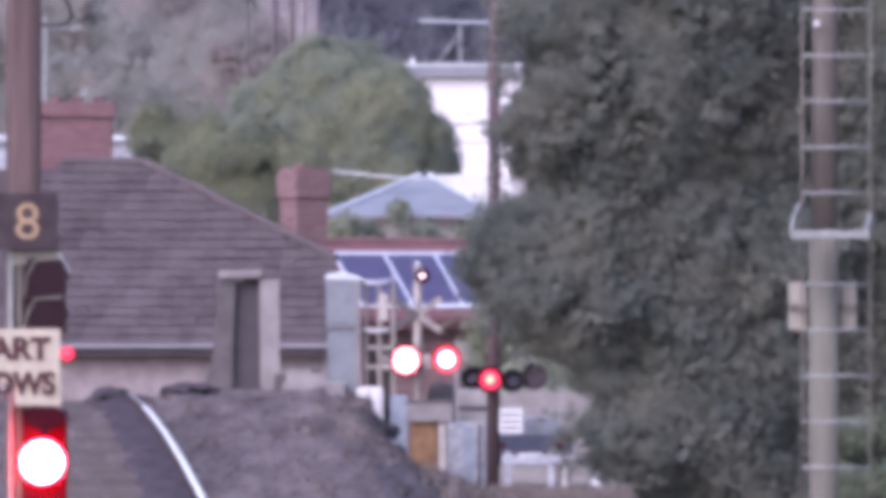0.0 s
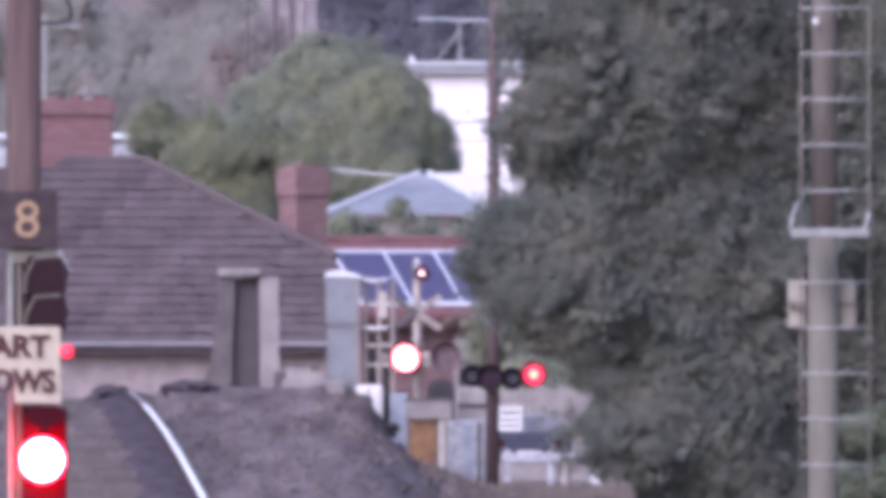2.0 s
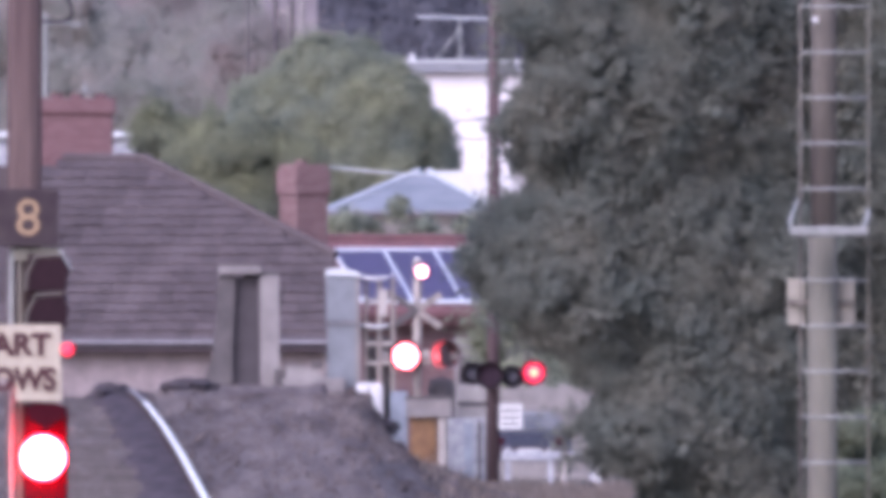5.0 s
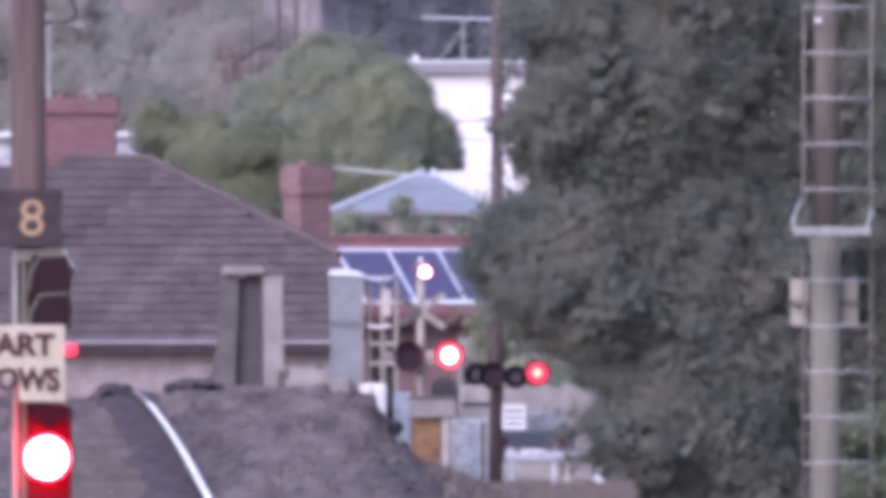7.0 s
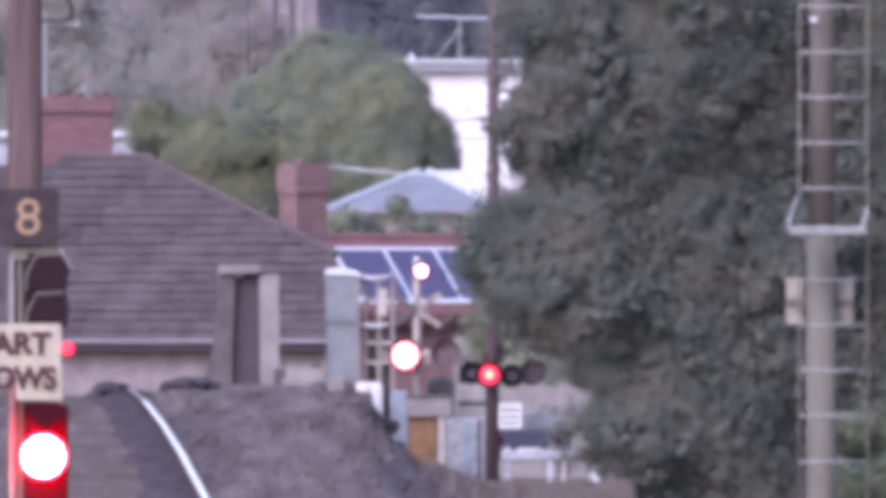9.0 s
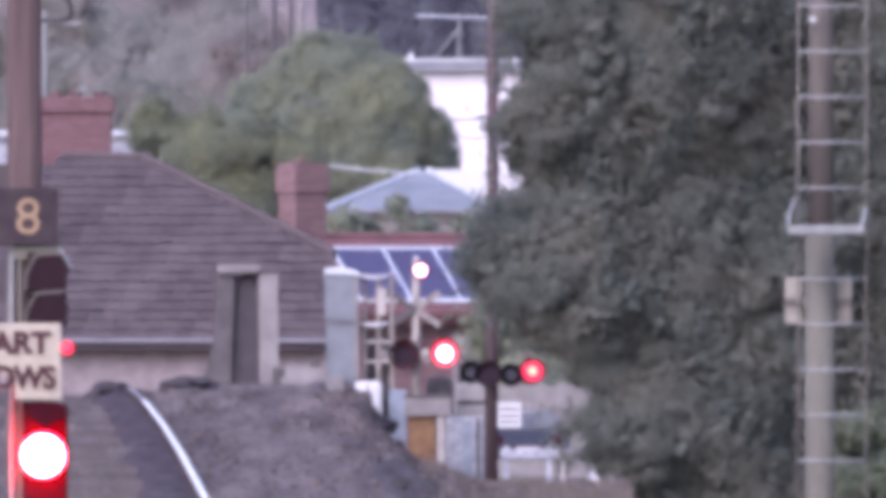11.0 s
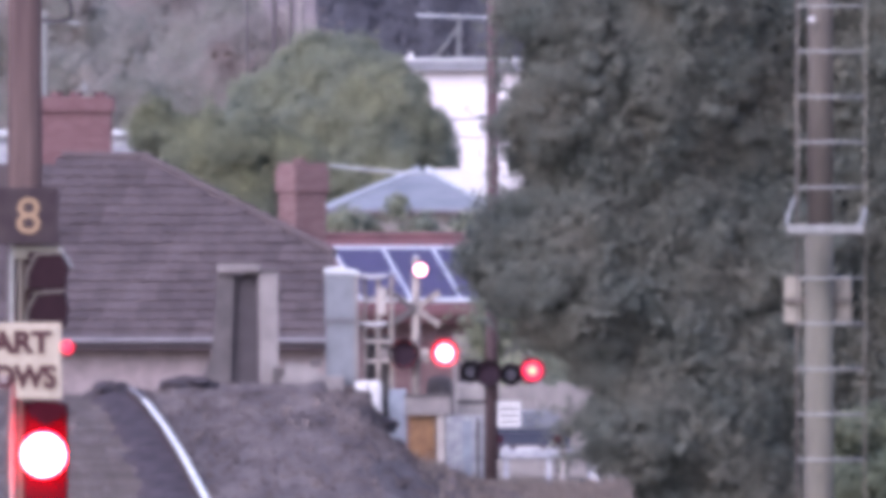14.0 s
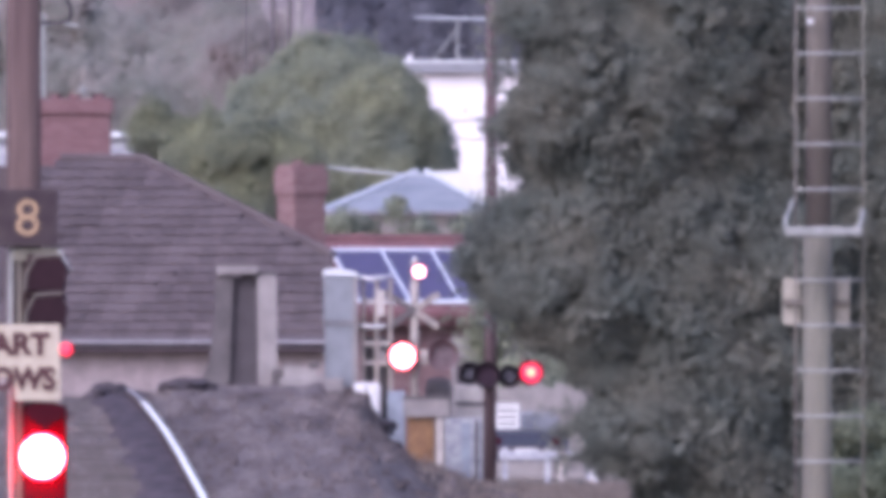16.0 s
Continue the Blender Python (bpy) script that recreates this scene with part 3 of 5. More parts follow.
# ---- steel mast with ladder ----
def ladder_mast():
    m = thing("ladder_mast", (2.502, 222, 0), "pale grey steel signal mast with a rung ladder", "signal mast")
    part("upper_pole", tube([(0.007, 0.28, 4.27), (0.011, 0.28, 7.4)], 0.085, 18, 0.082), "mast_top", m, "grey-brown upper pole", smooth=True)
    part("lower_pole", tube([(-0.007, 0.28, 0), (0.0, 0.28, 4.274)], 0.104, 18, 0.096), "mast_low", m, "pale weathered lower pole", smooth=True)
    part("clip", box((-0.074, 0.12, 5.664), (-0.03, 0.16, 5.701), 0.004), "white", m)
    part("ladder_stile", tube([(-0.148, 0, 0.1), (-0.148, 0, 7.2)], 0.008, 8), "mast_top", m, smooth=True)
    part("ladder_stile", tube([(0.3, 0, 0.1), (0.3, 0, 7.2)], 0.008, 8), "mast_low", m, smooth=True)
    for i in range(22):
        z = 5.768 + 1.2 - 0.3 * i
        if z < 0.3:
            break
        part("rung", tube([(-0.148, 0, z), (0.3, 0, z)], 0.0088, 8), "galv", m, smooth=True)
    # foot rest and its brackets
    part("foot_rest", box((-0.222, -0.30, 4.263), (0.289, -0.06, 4.322), 0.008), "galv", m, "flat galvanised foot rest")
    part("brace", tube([(-0.219, -0.26, 4.315), (-0.215, -0.2, 4.371), (-0.167, 0, 4.493)], 0.013, 8), "galv", m)
    part("brace", tube([(0.259, -0.2, 4.315), (0.289, -0.1, 4.359), (0.297, 0, 4.426)], 0.017, 8), "galv", m)
    part("junction_box", box((-0.23, 0.34, 3.666), (-0.115, 0.52, 3.981), 0.012), "cream", m, "cream painted junction box")
    part("junction_box", box((0.093, 0.33, 3.663), (0.215, 0.50, 3.981), 0.012), "cream", m, "cream painted junction box")
    part("strap", box((-0.23, 0.30, 3.803), (0.215, 0.34, 3.84), 0.004), "mast_top", m)


# ---- level crossing ----
CY = 599.0
ARMS = []


def lamp_head(parent, x, z, r, material, y=0.0, on=True, flare=1.6, back="lens_off", shell="target"):
    """A crossing lamp: dark target board, case and hood, with an insert that turns its lit face to the road and away again."""
    head = part("lamp_head", lathe([(0.0, 0.30), (r * 0.9, 0.28), (r * 1.0, 0.0), (r * 1.12, -0.005), (r * 1.12, -0.025), (r * 1.02, -0.028), (r * 0.97, 0.02), (r * 0.86, 0.26), (0.0, 0.265)], 28), shell, parent, "dark round lamp case")
    head.matrix_basis = pose(x, y, z)
    if on:
        # hood shape flared to catch the lens light as a red rim
        part("visor", lathe([(r * 1.0, 0.0), (r * flare, -r * 0.75), (r * flare + 0.01, -r * 0.75), (r * 1.06, 0.0)], 30), "hood_grey" if shell == "target" else shell, head, "flared hood")
    else:
        part("visor", visor(r * 1.06, r * 1.0), "target", head, "short hood")
    if not on:
        part("lens", lathe([(0.0, -0.04), (r * 0.45, -0.025), (r * 0.62, 0.0), (0.0, 0.02)], 24), "lens_pale", head, "dark unlit lens")
        return None
    insert = part("lamp_insert", lathe([(0.0, 0.012), (r * 0.968, 0.012), (r * 0.968, 0.002), (0.0, 0.002)], 24), back, head, "dark back of the turning lamp insert")
    insert.matrix_basis = pose(0, 0.0, 0)
    part("lens", lathe([(0.0, -0.035), (r * 0.6, -0.022), (r * 0.92, -0.002), (r * 0.92, 0.0), (0.0, 0.0)], 24), material, insert, "glowing red lens", smooth=True)
    return insert


def crossing_post():
    p = thing("crossing_signal", (-0.45, CY, 0), "white level-crossing post with crossbuck and twin red flashing lamps", "crossing signal")
    part("post", tube([(0, 0, 0), (0, 0, 3.93)], 0.075, 14), "crossbuck", p, "cream painted post", smooth=True)
    zc = 3.04
    for tilt in (33, -33):
        a = part("crossbuck_arm", box((0.05, -0.015, -0.06), (0.53, 0.015, 0.06), 0.008), "crossbuck", p, "weathered cream crossbuck board")
        a.matrix_basis = pose(-0.02, -0.09 - 0.02 * (tilt > 0), zc, 0, tilt, 0)
        a = part("crossbuck_arm", box((-0.6, -0.015, -0.06), (0.05, 0.015, 0.06), 0.008), "concrete_dark", p, "darker grey left half of the crossbuck board")
        a.matrix_basis = pose(-0.02, -0.09 - 0.02 * (tilt > 0), zc, 0, tilt, 0)
    part("arm", box((-0.5, -0.04, 2.16), (0.78, 0.02, 2.29), 0.01), "concrete", p, "grey cross arm")
    ARMS.append(lamp_head(p, -0.21, 2.23, 0.228, "amber_lit", y=-0.12, flare=1.16))
    ARMS.append(lamp_head(p, 0.51, 2.25, 0.225, "amber_small", y=-0.12, flare=1.2, back="pale_back", shell="pale_back"))
    part("bracket", lathe([(0.0, 0.05), (0.13, 0.05), (0.13, -0.03), (0.0, -0.05)], 18), "pale", p).matrix_basis = pose(0.17, -0.06, 2.21)
    part("bracket", lathe([(0.0, 0.05), (0.11, 0.05), (0.11, -0.03), (0.0, -0.05)], 18), "concrete", p).matrix_basis = pose(-0.58, -0.06, 2.21)
    top = part("top_lamp", lathe([(0.0, 0.2), (0.13, 0.18), (0.15, 0.0), (0.145, 0.0), (0.125, 0.17), (0.0, 0.175)], 22), "target", p, "small lamp at the post's head")
    top.matrix_basis = pose(0.08, -0.08, 3.73)
    ins = part("lamp_insert", lathe([(0.0, 0.012), (0.125, 0.012), (0.125, 0.002), (0.0, 0.002)], 20), "lens_off", top, "turning lamp insert")
    part("lens", lathe([(0.0, -0.03), (0.08, -0.02), (0.115, -0.002), (0.115, 0.0), (0.0, 0.0)], 22), "white_lit", ins, "glowing pale red lens", smooth=True)
    part("filament", lathe([(0.0, 0.03), (0.033, 0.014), (0.0, 0.013)], 12), "dim_white", ins, "faint glow behind the lens")
    ARMS.append(ins)
    part("finial", tube([(0.0, -0.03, 3.61), (0.0, -0.03, 3.99)], 0.045, 10), "locker_top", p)


def crossing_pole():
    p = thing("utility_pole", (0.9, CY - 3, 0), "tall red-brown timber pole carrying four crossing lamps", "utility pole")
    part("pole", tube([(-0.02, 0, 0), (0, 0, 5), (0.01, 0, 11.2)], 0.115, 16, 0.098), "pole_red", p, smooth=True)
    part("cross_arm", box((-0.46, -0.2, 1.822), (0.78, -0.14, 1.981), 0.01), "target", p, "dark cross arm")
    lamp_head(p, -0.378, 1.931, 0.185, "side_lit", y=-0.3, on=False)
    lamp_head(p, 0.328, 1.881, 0.185, "side_lit", y=-0.3, on=False)
    ARMS.append(lamp_head(p, -0.07, 1.901, 0.185, "side_lit", y=-0.42, flare=1.25))
    ARMS.append(lamp_head(p, 0.707, 1.951, 0.195, "side_lit", y=-0.3, flare=1.15, back="fascia", shell="fascia"))
    s = part("notice", box((0.09, -0.2, 0.956), (0.498, -0.17, 1.404), 0.006), "white", p, "white notice plate with unreadable lines")
    for z in (1.28, 1.16, 1.05):
        part("bar", box((0.139, -0.206, z - 0.02), (0.448, -0.2, z + 0.015), 0.002), "concrete_dark", s)
    part("insulator_arm", box((-0.9, -0.1, 10.6), (0.9, 0.0, 10.72), 0.01), "pole_red", p)


def relay_lockers():
    b = -1.76
    k = thing("equipment_locker", (b, CY, 1.66), "blue-grey steel equipment locker in two stacked sections", "locker")
    part("plinth", box((-0.31, -0.3, -1.7), (0.32, 0.4, -0.02), 0.02), "concrete_dark", k, "dark concrete plinth")
    part("lower_body", box((-0.29, -0.3, 0), (0.3, 0.4, 2.81 - 1.66), 0.025), "locker", k)
    part("upper_body", box((-0.31, -0.32, 2.84 - 1.66), (0.3, 0.4, 3.69 - 1.66), 0.025), "locker", k)
    part("ledge", box((-0.33, -0.34, 2.79 - 1.66), (0.31, 0.4, 2.83 - 1.66), 0.01), "gutter", k, "grey ledge")
    part("cap", prism([(-0.33, 3.67 - 1.66), (-0.3, 3.76 - 1.66), (-0.08, 3.79 - 1.66), (0.24, 3.73 - 1.66), (0.36, 3.64 - 1.66)], -0.36, 0.42), "locker_top", k, "pale zinc cap")
    part("edge_strip", box((0.22, -0.34, 0), (0.3, -0.30, 3.66 - 1.66), 0.006), "concrete", k)
    # white pipe cage beside it
    c = thing("pipe_cage", (-1.14, CY, 1.2), "white steel pipe cage with two hoops beside the locker", "railing")
    for nm, x, r in (("upright", -0.22, 0.035), ("upright", 0.02, 0.045), ("upright", 0.26, 0.04)):
        part(nm, tube([(x, -0.1, -1.25), (x, -0.1, 3.61 - 1.2)], r, 8), "crossbuck", c)
    for z in (2.42, 1.57):
        part("hoop", tube([(-0.32, 0.2, z + 0.02), (-0.26, -0.12, z), (-0.05, -0.3, z - 0.02), (0.14, -0.2, z), (0.26, 0.2, z + 0.06)], 0.034, 8), "white", c, "white hoop")
    for z in (2.01, 1.26, 0.91):
        part("crossbar", box((-0.22, -0.12, z - 0.03), (0.26, -0.08, z + 0.03), 0.006), "pale", c)
    part("panel", box((-0.22, 0.25, -1.25), (0.28, 0.29, 2.56 - 1.2), 0.006), "concrete_dark", c, "grey panel behind the bars")
    part("bell_box", box((0.0, -0.16, 2.93 - 1.2), (0.16, -0.10, 3.41 - 1.2), 0.01), "pale", c)


def concrete_hut():
    b = -3.441
    h = thing("concrete_cabinet", (b, CY - 1, 1.66), "grey concrete trackside cabinet with a dark doorway", "cabinet")
    part("left_pillar", prism([(-0.84, 0), (-0.28, 0), (-0.24, 2.0), (-0.54, 2.0), (-0.56, 1.2), (-0.66, 0.5)], -0.15, 0.9), "concrete_dark", h, "dark grey pillar flaring at its foot")
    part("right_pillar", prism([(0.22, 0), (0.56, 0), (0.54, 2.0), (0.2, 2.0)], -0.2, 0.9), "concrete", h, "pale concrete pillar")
    part("doorway", prism([(-0.36, 0.0), (0.24, 0.0), (0.22, 1.96), (-0.26, 1.96)], 0.0, 0.12), "doorway", h, "dark grey door")
    part("left_post", prism([(-0.36, 0.0), (-0.3, 0.0), (-0.23, 1.98), (-0.3, 1.98)], -0.18, -0.02), "concrete_dark", h)
    part("lintel", box((-0.53, -0.28, 3.691 - 1.66), (0.22, 0.5, 3.831 - 1.66), 0.015), "concrete", h, "pale lintel")
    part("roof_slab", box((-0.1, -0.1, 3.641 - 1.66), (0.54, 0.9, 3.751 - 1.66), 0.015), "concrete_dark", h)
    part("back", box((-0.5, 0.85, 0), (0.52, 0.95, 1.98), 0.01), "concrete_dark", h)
    part("foot_block", box((0.46, -0.35, 0), (0.68, 0.1, 0.34), 0.03), "concrete_dark", h)
    s = thing("concrete_slab", (-2.28, CY - 1.2, 1.4), "pale weathered concrete slab edge by the locker", "slab")
    part("slab", box((-0.56, -0.5, 0.1), (0.56, 1.0, 1.844 - 1.4), 0.03), "concrete", s)
    part("step", prism([(-0.5, 1.714 - 1.4), (0.2, 1.714 - 1.4), (0.08, 1.973 - 1.4), (-0.3, 2.063 - 1.4), (-0.48, 2.083 - 1.4)], -0.3, 0.6), "concrete", s, "sloping concrete cap")
    part("stone", box((-0.04, -0.2, 2.013 - 1.4), (0.14, 0.0, 2.133 - 1.4), 0.03), "concrete_dark", s)


def roadside_clutter():
    def simple(name, label, cat, lo, hi, material, bevel=0.03, y=CY, extra=()):
        t = thing(name, ((lo[0] + hi[0]) / 2, y, 0.0), label, cat)
        cx = t.location.x
        part("body", box((lo[0] - cx, 0, max(lo[1], -0.05)), (hi[0] - cx, 0.5, hi[1]), bevel), material, t)
        for nm, a, b2, m2, dy in extra:
            part(nm, box((a[0] - cx, -dy, a[1]), (b2[0] - cx, 0.1, b2[1]), 0.01), m2, t)
        return t
    simple("white_case", "white rounded steel case on legs", "equipment case", (-1.54, 0.8), (-1.05, 1.76), "white", 0.09, CY - 0.7,
           [("seam", (-1.33, 0.9), (-1.29, 1.7), "concrete", 0.006), ("leg", (-1.4, -0.02), (-1.16, 0.9), "white", 0.0)])
    simple("blue_case", "pale blue-grey steel cabinet on the roadside", "cabinet", (-0.94, 0.0), (-0.62, 1.61), "blue_white", 0.03, CY - 0.4,
           [("door", (-0.9, 0.1), (-0.66, 1.49), "blue_white", 0.012)])
    t = simple("rusty_bin", "rusty orange steel drum box under a concrete cap", "bin", (-0.58, 0.0), (-0.1, 1.189), "rust", 0.05, CY - 1.5,
               [("cap", (-0.65, 1.159), (0.17, 1.49), "concrete", 0.12), ("cap_lip", (-0.67, 1.47), (0.19, 1.53), "concrete_dark", 0.14),
                ("post", (-0.08, 0.0), (0.06, 1.159), "pale", 0.05), ("stripe", (-0.26, 0.0), (-0.2, 1.159), "rust", 0.02)])
    simple("grey_bin", "grey domed roadside bin", "bin", (-0.27, 0.0), (0.22, 1.85), "concrete_dark", 0.2, CY + 1)
    simple("pink_cabinet", "faded pinkish cabinet behind the pole", "cabinet", (0.28, 0.0), (0.78, 1.71), "pale", 0.03, CY + 2,
           [("band", (0.28, 1.33), (0.78, 1.41), "concrete_dark", 0.01)])
    simple("white_board", "dirty white panel leaning at the roadside", "panel", (0.08, 0.0), (0.74, 1.129), "mottled", 0.02, CY + 0.5,
           [("strip", (0.38, 0.0), (0.54, 1.049), "blue_white", 0.02), ("post", (0.62, 0.0), (0.68, 1.089), "concrete_dark", 0.03)])
    # white fence behind the road
    f = thing("white_fence", (1.511, 620, 0), "white painted paling fence across the road", "fence")
    for i in range(26):
        part("paling", box((-1.6 + i * 0.13, 0, -0.1), (-1.6 + i * 0.13 + 0.122, 0.02, 1.62 + 0.05 * math.sin(i * 1.9)), 0.004), "concrete", f)
    part("fence_rail", box((-1.65, 0.025, 1.2), (1.8, 0.06, 1.28), 0.004), "white", f)
    w = thing("house_wall", (0.812, 640, 0), "off-white weatherboard wall of a cottage beyond the crossing", "wall")
    part("wall", box((-0.6, 0, 0), (0.72, 0.2, 2.458), 0.01), "concrete", w)
    # dark sheet added on the wall in place of shade
    part("shadow_board", box((-0.5, -0.03, 1.539), (0.3, 0.0, 2.073), 0.01), "doorway", w, "dark board standing for shade on the wall")


def parked_car():
    c = thing("parked_car", (1.569, 610, 0), "dark blue parked car beyond the crossing", "car")
    body = prism([(-0.75, 0.3), (0.75, 0.3), (0.78, 0.6), (0.70, 0.82), (-0.70, 0.82), (-0.78, 0.6)], 0, 4.1)
    bmesh.ops.bevel(body, geom=list(body.edges), offset=0.06, segments=2, affect='EDGES')
    part("body", body, "car", c)
    cab = prism([(-0.68, 0.8), (0.68, 0.8), (0.52, 1.17), (-0.52, 1.17)], 0.9, 3.0)
    bmesh.ops.bevel(cab, geom=list(cab.edges), offset=0.05, segments=2, affect='EDGES')
    part("cabin", cab, "car_pale", c, "upper body coloured pale grey as reflected light")
    part("rear_window", prism([(-0.58, 0.86), (0.58, 0.86), (0.47, 1.12), (-0.47, 1.12)], 0.885, 0.92), "car_glass", c)
    for x in (-0.72, 0.56):
        for y in (0.7, 3.3):
            w = part("wheel", lathe([(0.0, 0.09), (0.26, 0.09), (0.31, 0.06), (0.31, -0.06), (0.26, -0.09), (0.0, -0.09)], 20), "rubber", c)
            w.matrix_basis = pose(x + 0.08, y, 0.31, 0, 0, 90)
    part("bumper", box((-0.7, -0.05, 0.38), (0.7, 0.02, 0.56), 0.02), "fascia", c)
    part("plate", box((-0.22, -0.062, 0.42), (0.22, -0.05, 0.52), 0.004), "white", c, "white blank plate")
    for x in (-0.62, 0.46):
        part("tail_lamp", box((x, -0.01, 0.6), (x + 0.16, 0.04, 0.72), 0.01), "glow_and_tail_red", c)


def guard_rails():
    g = thing("white_guard_rail", (1.882, 590, 0), "low white guard rail on short posts by the road", "guard rail")
    part("rail", box((-0.85, 0, 0.447), (0.85, 0.06, 0.604), 0.01), "mottled", g)
    for x in (-0.75, 0.0, 0.72):
        part("post", box((x - 0.05, 0.06, 0), (x + 0.05, 0.14, 0.663), 0.01), "mottled", g)
    b = thing("white_bollard", (2.64, 590, 0), "short white leaning bollard", "bollard")
    part("bollard", tube([(0.06, 0, 0), (0.0, 0, 0.565), (-0.03, 0, 0.713)], 0.07, 10, 0.055), "white", b)
    b2 = thing("white_bollard", (2.128, 589.5, 0), "short white upright bollard", "bollard")
    part("bollard", tube([(0, 0, 0), (0, 0, 0.604)], 0.06, 10), "pale", b2)


# ---- houses ----
def tile_house():
    h = thing("tile_roof_house", (0, 650, 0), "low house with a broad brown tiled hip roof", "house")
    ez, rz, run = 2.344, 5.854, 6.2
    def edge(s):
        """Left and right ends of the roof slope at the share s of its height."""
        l = -11.331 + (-7.383 - -11.331) * s
        if s < 0.466:
            r = -1.954 + (-2.093 - -1.954) * s / 0.466
        else:
            r = -2.093 + (-5.783 - -2.093) * (s - 0.466) / 0.534
        return l, r
    deck = bmesh.new()
    pts = [(0.0, 0), (0.466, 0), (1.0, 0)]
    F = []
    for s, _ in pts:
        l, r = edge(s)
        F.append((deck.verts.new((l, run * s, ez + (rz - ez) * s - 0.03)), deck.verts.new((r, run * s, ez + (rz - ez) * s - 0.03))))
    B = []
    for s, _ in pts[:2]:
        l, r = edge(s)
        B.append((deck.verts.new((l, run * (2 - s), ez + (rz - ez) * s - 0.03)), deck.verts.new((r, run * (2 - s), ez + (rz - ez) * s - 0.03))))
    for i in range(2):
        deck.faces.new((F[i][0], F[i][1], F[i + 1][1], F[i + 1][0]))
    deck.faces.new((B[0][0], B[0][1], B[1][1], B[1][0]))
    deck.faces.new((B[1][0], B[1][1], F[2][1], F[2][0]))
    deck.faces.new((F[0][1], B[0][1], B[1][1], F[1][1]))
    deck.faces.new((F[1][1], B[1][1], F[2][1]))
    deck.faces.new((F[0][0], F[1][0], B[1][0], B[0][0]))
    deck.faces.new((F[1][0], F[2][0], B[1][0]))
    deck.faces.new((F[0][0], F[0][1], B[0][1], B[0][0]))
    bmesh.ops.recalc_face_normals(deck, faces=deck.faces)
    roof = part("roof", deck, "tile", h, "brown-purple concrete tiles in level courses")
    n = 19
    rng = random.Random(3)
    dz, dy = (rz - ez) / n, run / n
    for i in range(n):
        s0, s1 = i / n, min(1.0, (i + 1.12) / n)
        l, r = edge((s0 + s1) / 2)
        bm = bmesh.new()
        x = l - (0.15 if i % 2 else 0)
        while x < r:
            x2 = min(x + 0.3, r)
            j = rng.uniform(-0.012, 0.012)
            z0, z1 = ez + (rz - ez) * s0 + 0.04 + j, ez + (rz - ez) * s1 + 0.0 + j
            y0, y1 = run * s0 - 0.07, run * s1
            xm = (x + x2) / 2
            a = [bm.verts.new(p) for p in ((x, y0, z0 - 0.03), (x2, y0, z0 - 0.03), (x2, y0, z0 - 0.008), (xm, y0, z0 + 0.011), (x, y0, z0 - 0.008), (x, y1, z1), (x2, y1, z1), (xm, y1, z1 + 0.014))]
            bm.faces.new((a[0], a[1], a[2], a[3], a[4]))
            bm.faces.new((a[4], a[3], a[7], a[5])), bm.faces.new((a[3], a[2], a[6], a[7]))
            bm.faces.new((a[0], a[4], a[5])), bm.faces.new((a[1], a[6], a[2]))
            x += 0.305
        part("tile_course", bm, "tile", roof)
    # caps along the ridge and the hip
    for a, b in (((-7.383, run, rz + 0.03), (-5.783, run, rz + 0.03)), ((-5.783, run, rz + 0.03), (-2.093, run * 0.466, ez + (rz - ez) * 0.466 + 0.05))):
        a, b = Vector(a), Vector(b)
        m = int((b - a).length / 0.4)
        for i in range(m):
            part("ridge_cap", tube([a.lerp(b, i / m), a.lerp(b, (i + 1.1) / m)], 0.1, 8, 0.085), "tile", roof)
    part("wall", box((-11.114, 0.35, 0), (-2.04, 0.6, ez - 0.08), 0.01), "plaster", h, "mottled pale wall under the eaves")
    part("side_wall", box((-2.106, 0.6, 0), (-2.04 + 0.15, 11.8, ez - 0.08), 0.01), "plaster", h)
    part("fascia", box((-11.222, -0.02, ez - 0.2), (-1.997, 0.05, ez - 0.02), 0.006), "fascia", h, "dark fascia board")
    part("soffit", box((-11.222, 0.05, ez - 0.12), (-1.997, 0.36, ez - 0.09), 0.004), "fascia", h)
    part("gutter", tube([(-11.222, -0.07, ez - 0.015), (-1.943, -0.07, ez - 0.015)], 0.045, 8), "gutter", h, "pale metal gutter")
    # the nearer stack stands turned, its narrow side to the light
    c = part("chimney", box((-0.29, -0.38, 0), (0.29, 0.38, 5.392 - 2.5), 0.02), "brick", h, "weathered red brick chimney")
    c.matrix_basis = pose(-2.701, 5.45, 2.5, 0, 0, -54)
    zt = 5.764 - 2.5
    part("corbel", box((-0.33, -0.42, zt - 0.591), (0.33, 0.42, zt - 0.109), 0.03), "brick", c)
    part("corbel", box((-0.29, -0.38, zt - 0.12), (0.29, 0.38, zt), 0.02), "brick", c)
    part("pot", tube([(-0.1, 0, zt - 0.02), (-0.1, 0, zt + 0.087)], 0.12, 12), "brick", c)
    d = part("chimney", box((-7.894, 14.0, 2.5), (-6.486, 15.2, 6.916), 0.02), "brick_dark", h, "broad red brick chimney stack")
    part("corbel", box((-7.938, 13.93, 6.783), (-6.43, 15.27, 7.094), 0.03), "brick_dark", d)
    for x in (-7.584, -7.195, -6.719):
        part("pot", tube([(x, 14.6, 7.072), (x, 14.6, 7.182)], 0.13, 12), "brick_dark", d)
    part("cowl", box((-7.085, 14.2, 7.182), (-6.974, 14.4, 7.36), 0.02), "galv", d, "pale metal cowl")
    part("rear_roof", prism([(-10.91, 2.2), (-2.927, 2.2), (-5.366, 5.763), (-9.357, 5.763)], 12.6, 15.8), "tile", h)


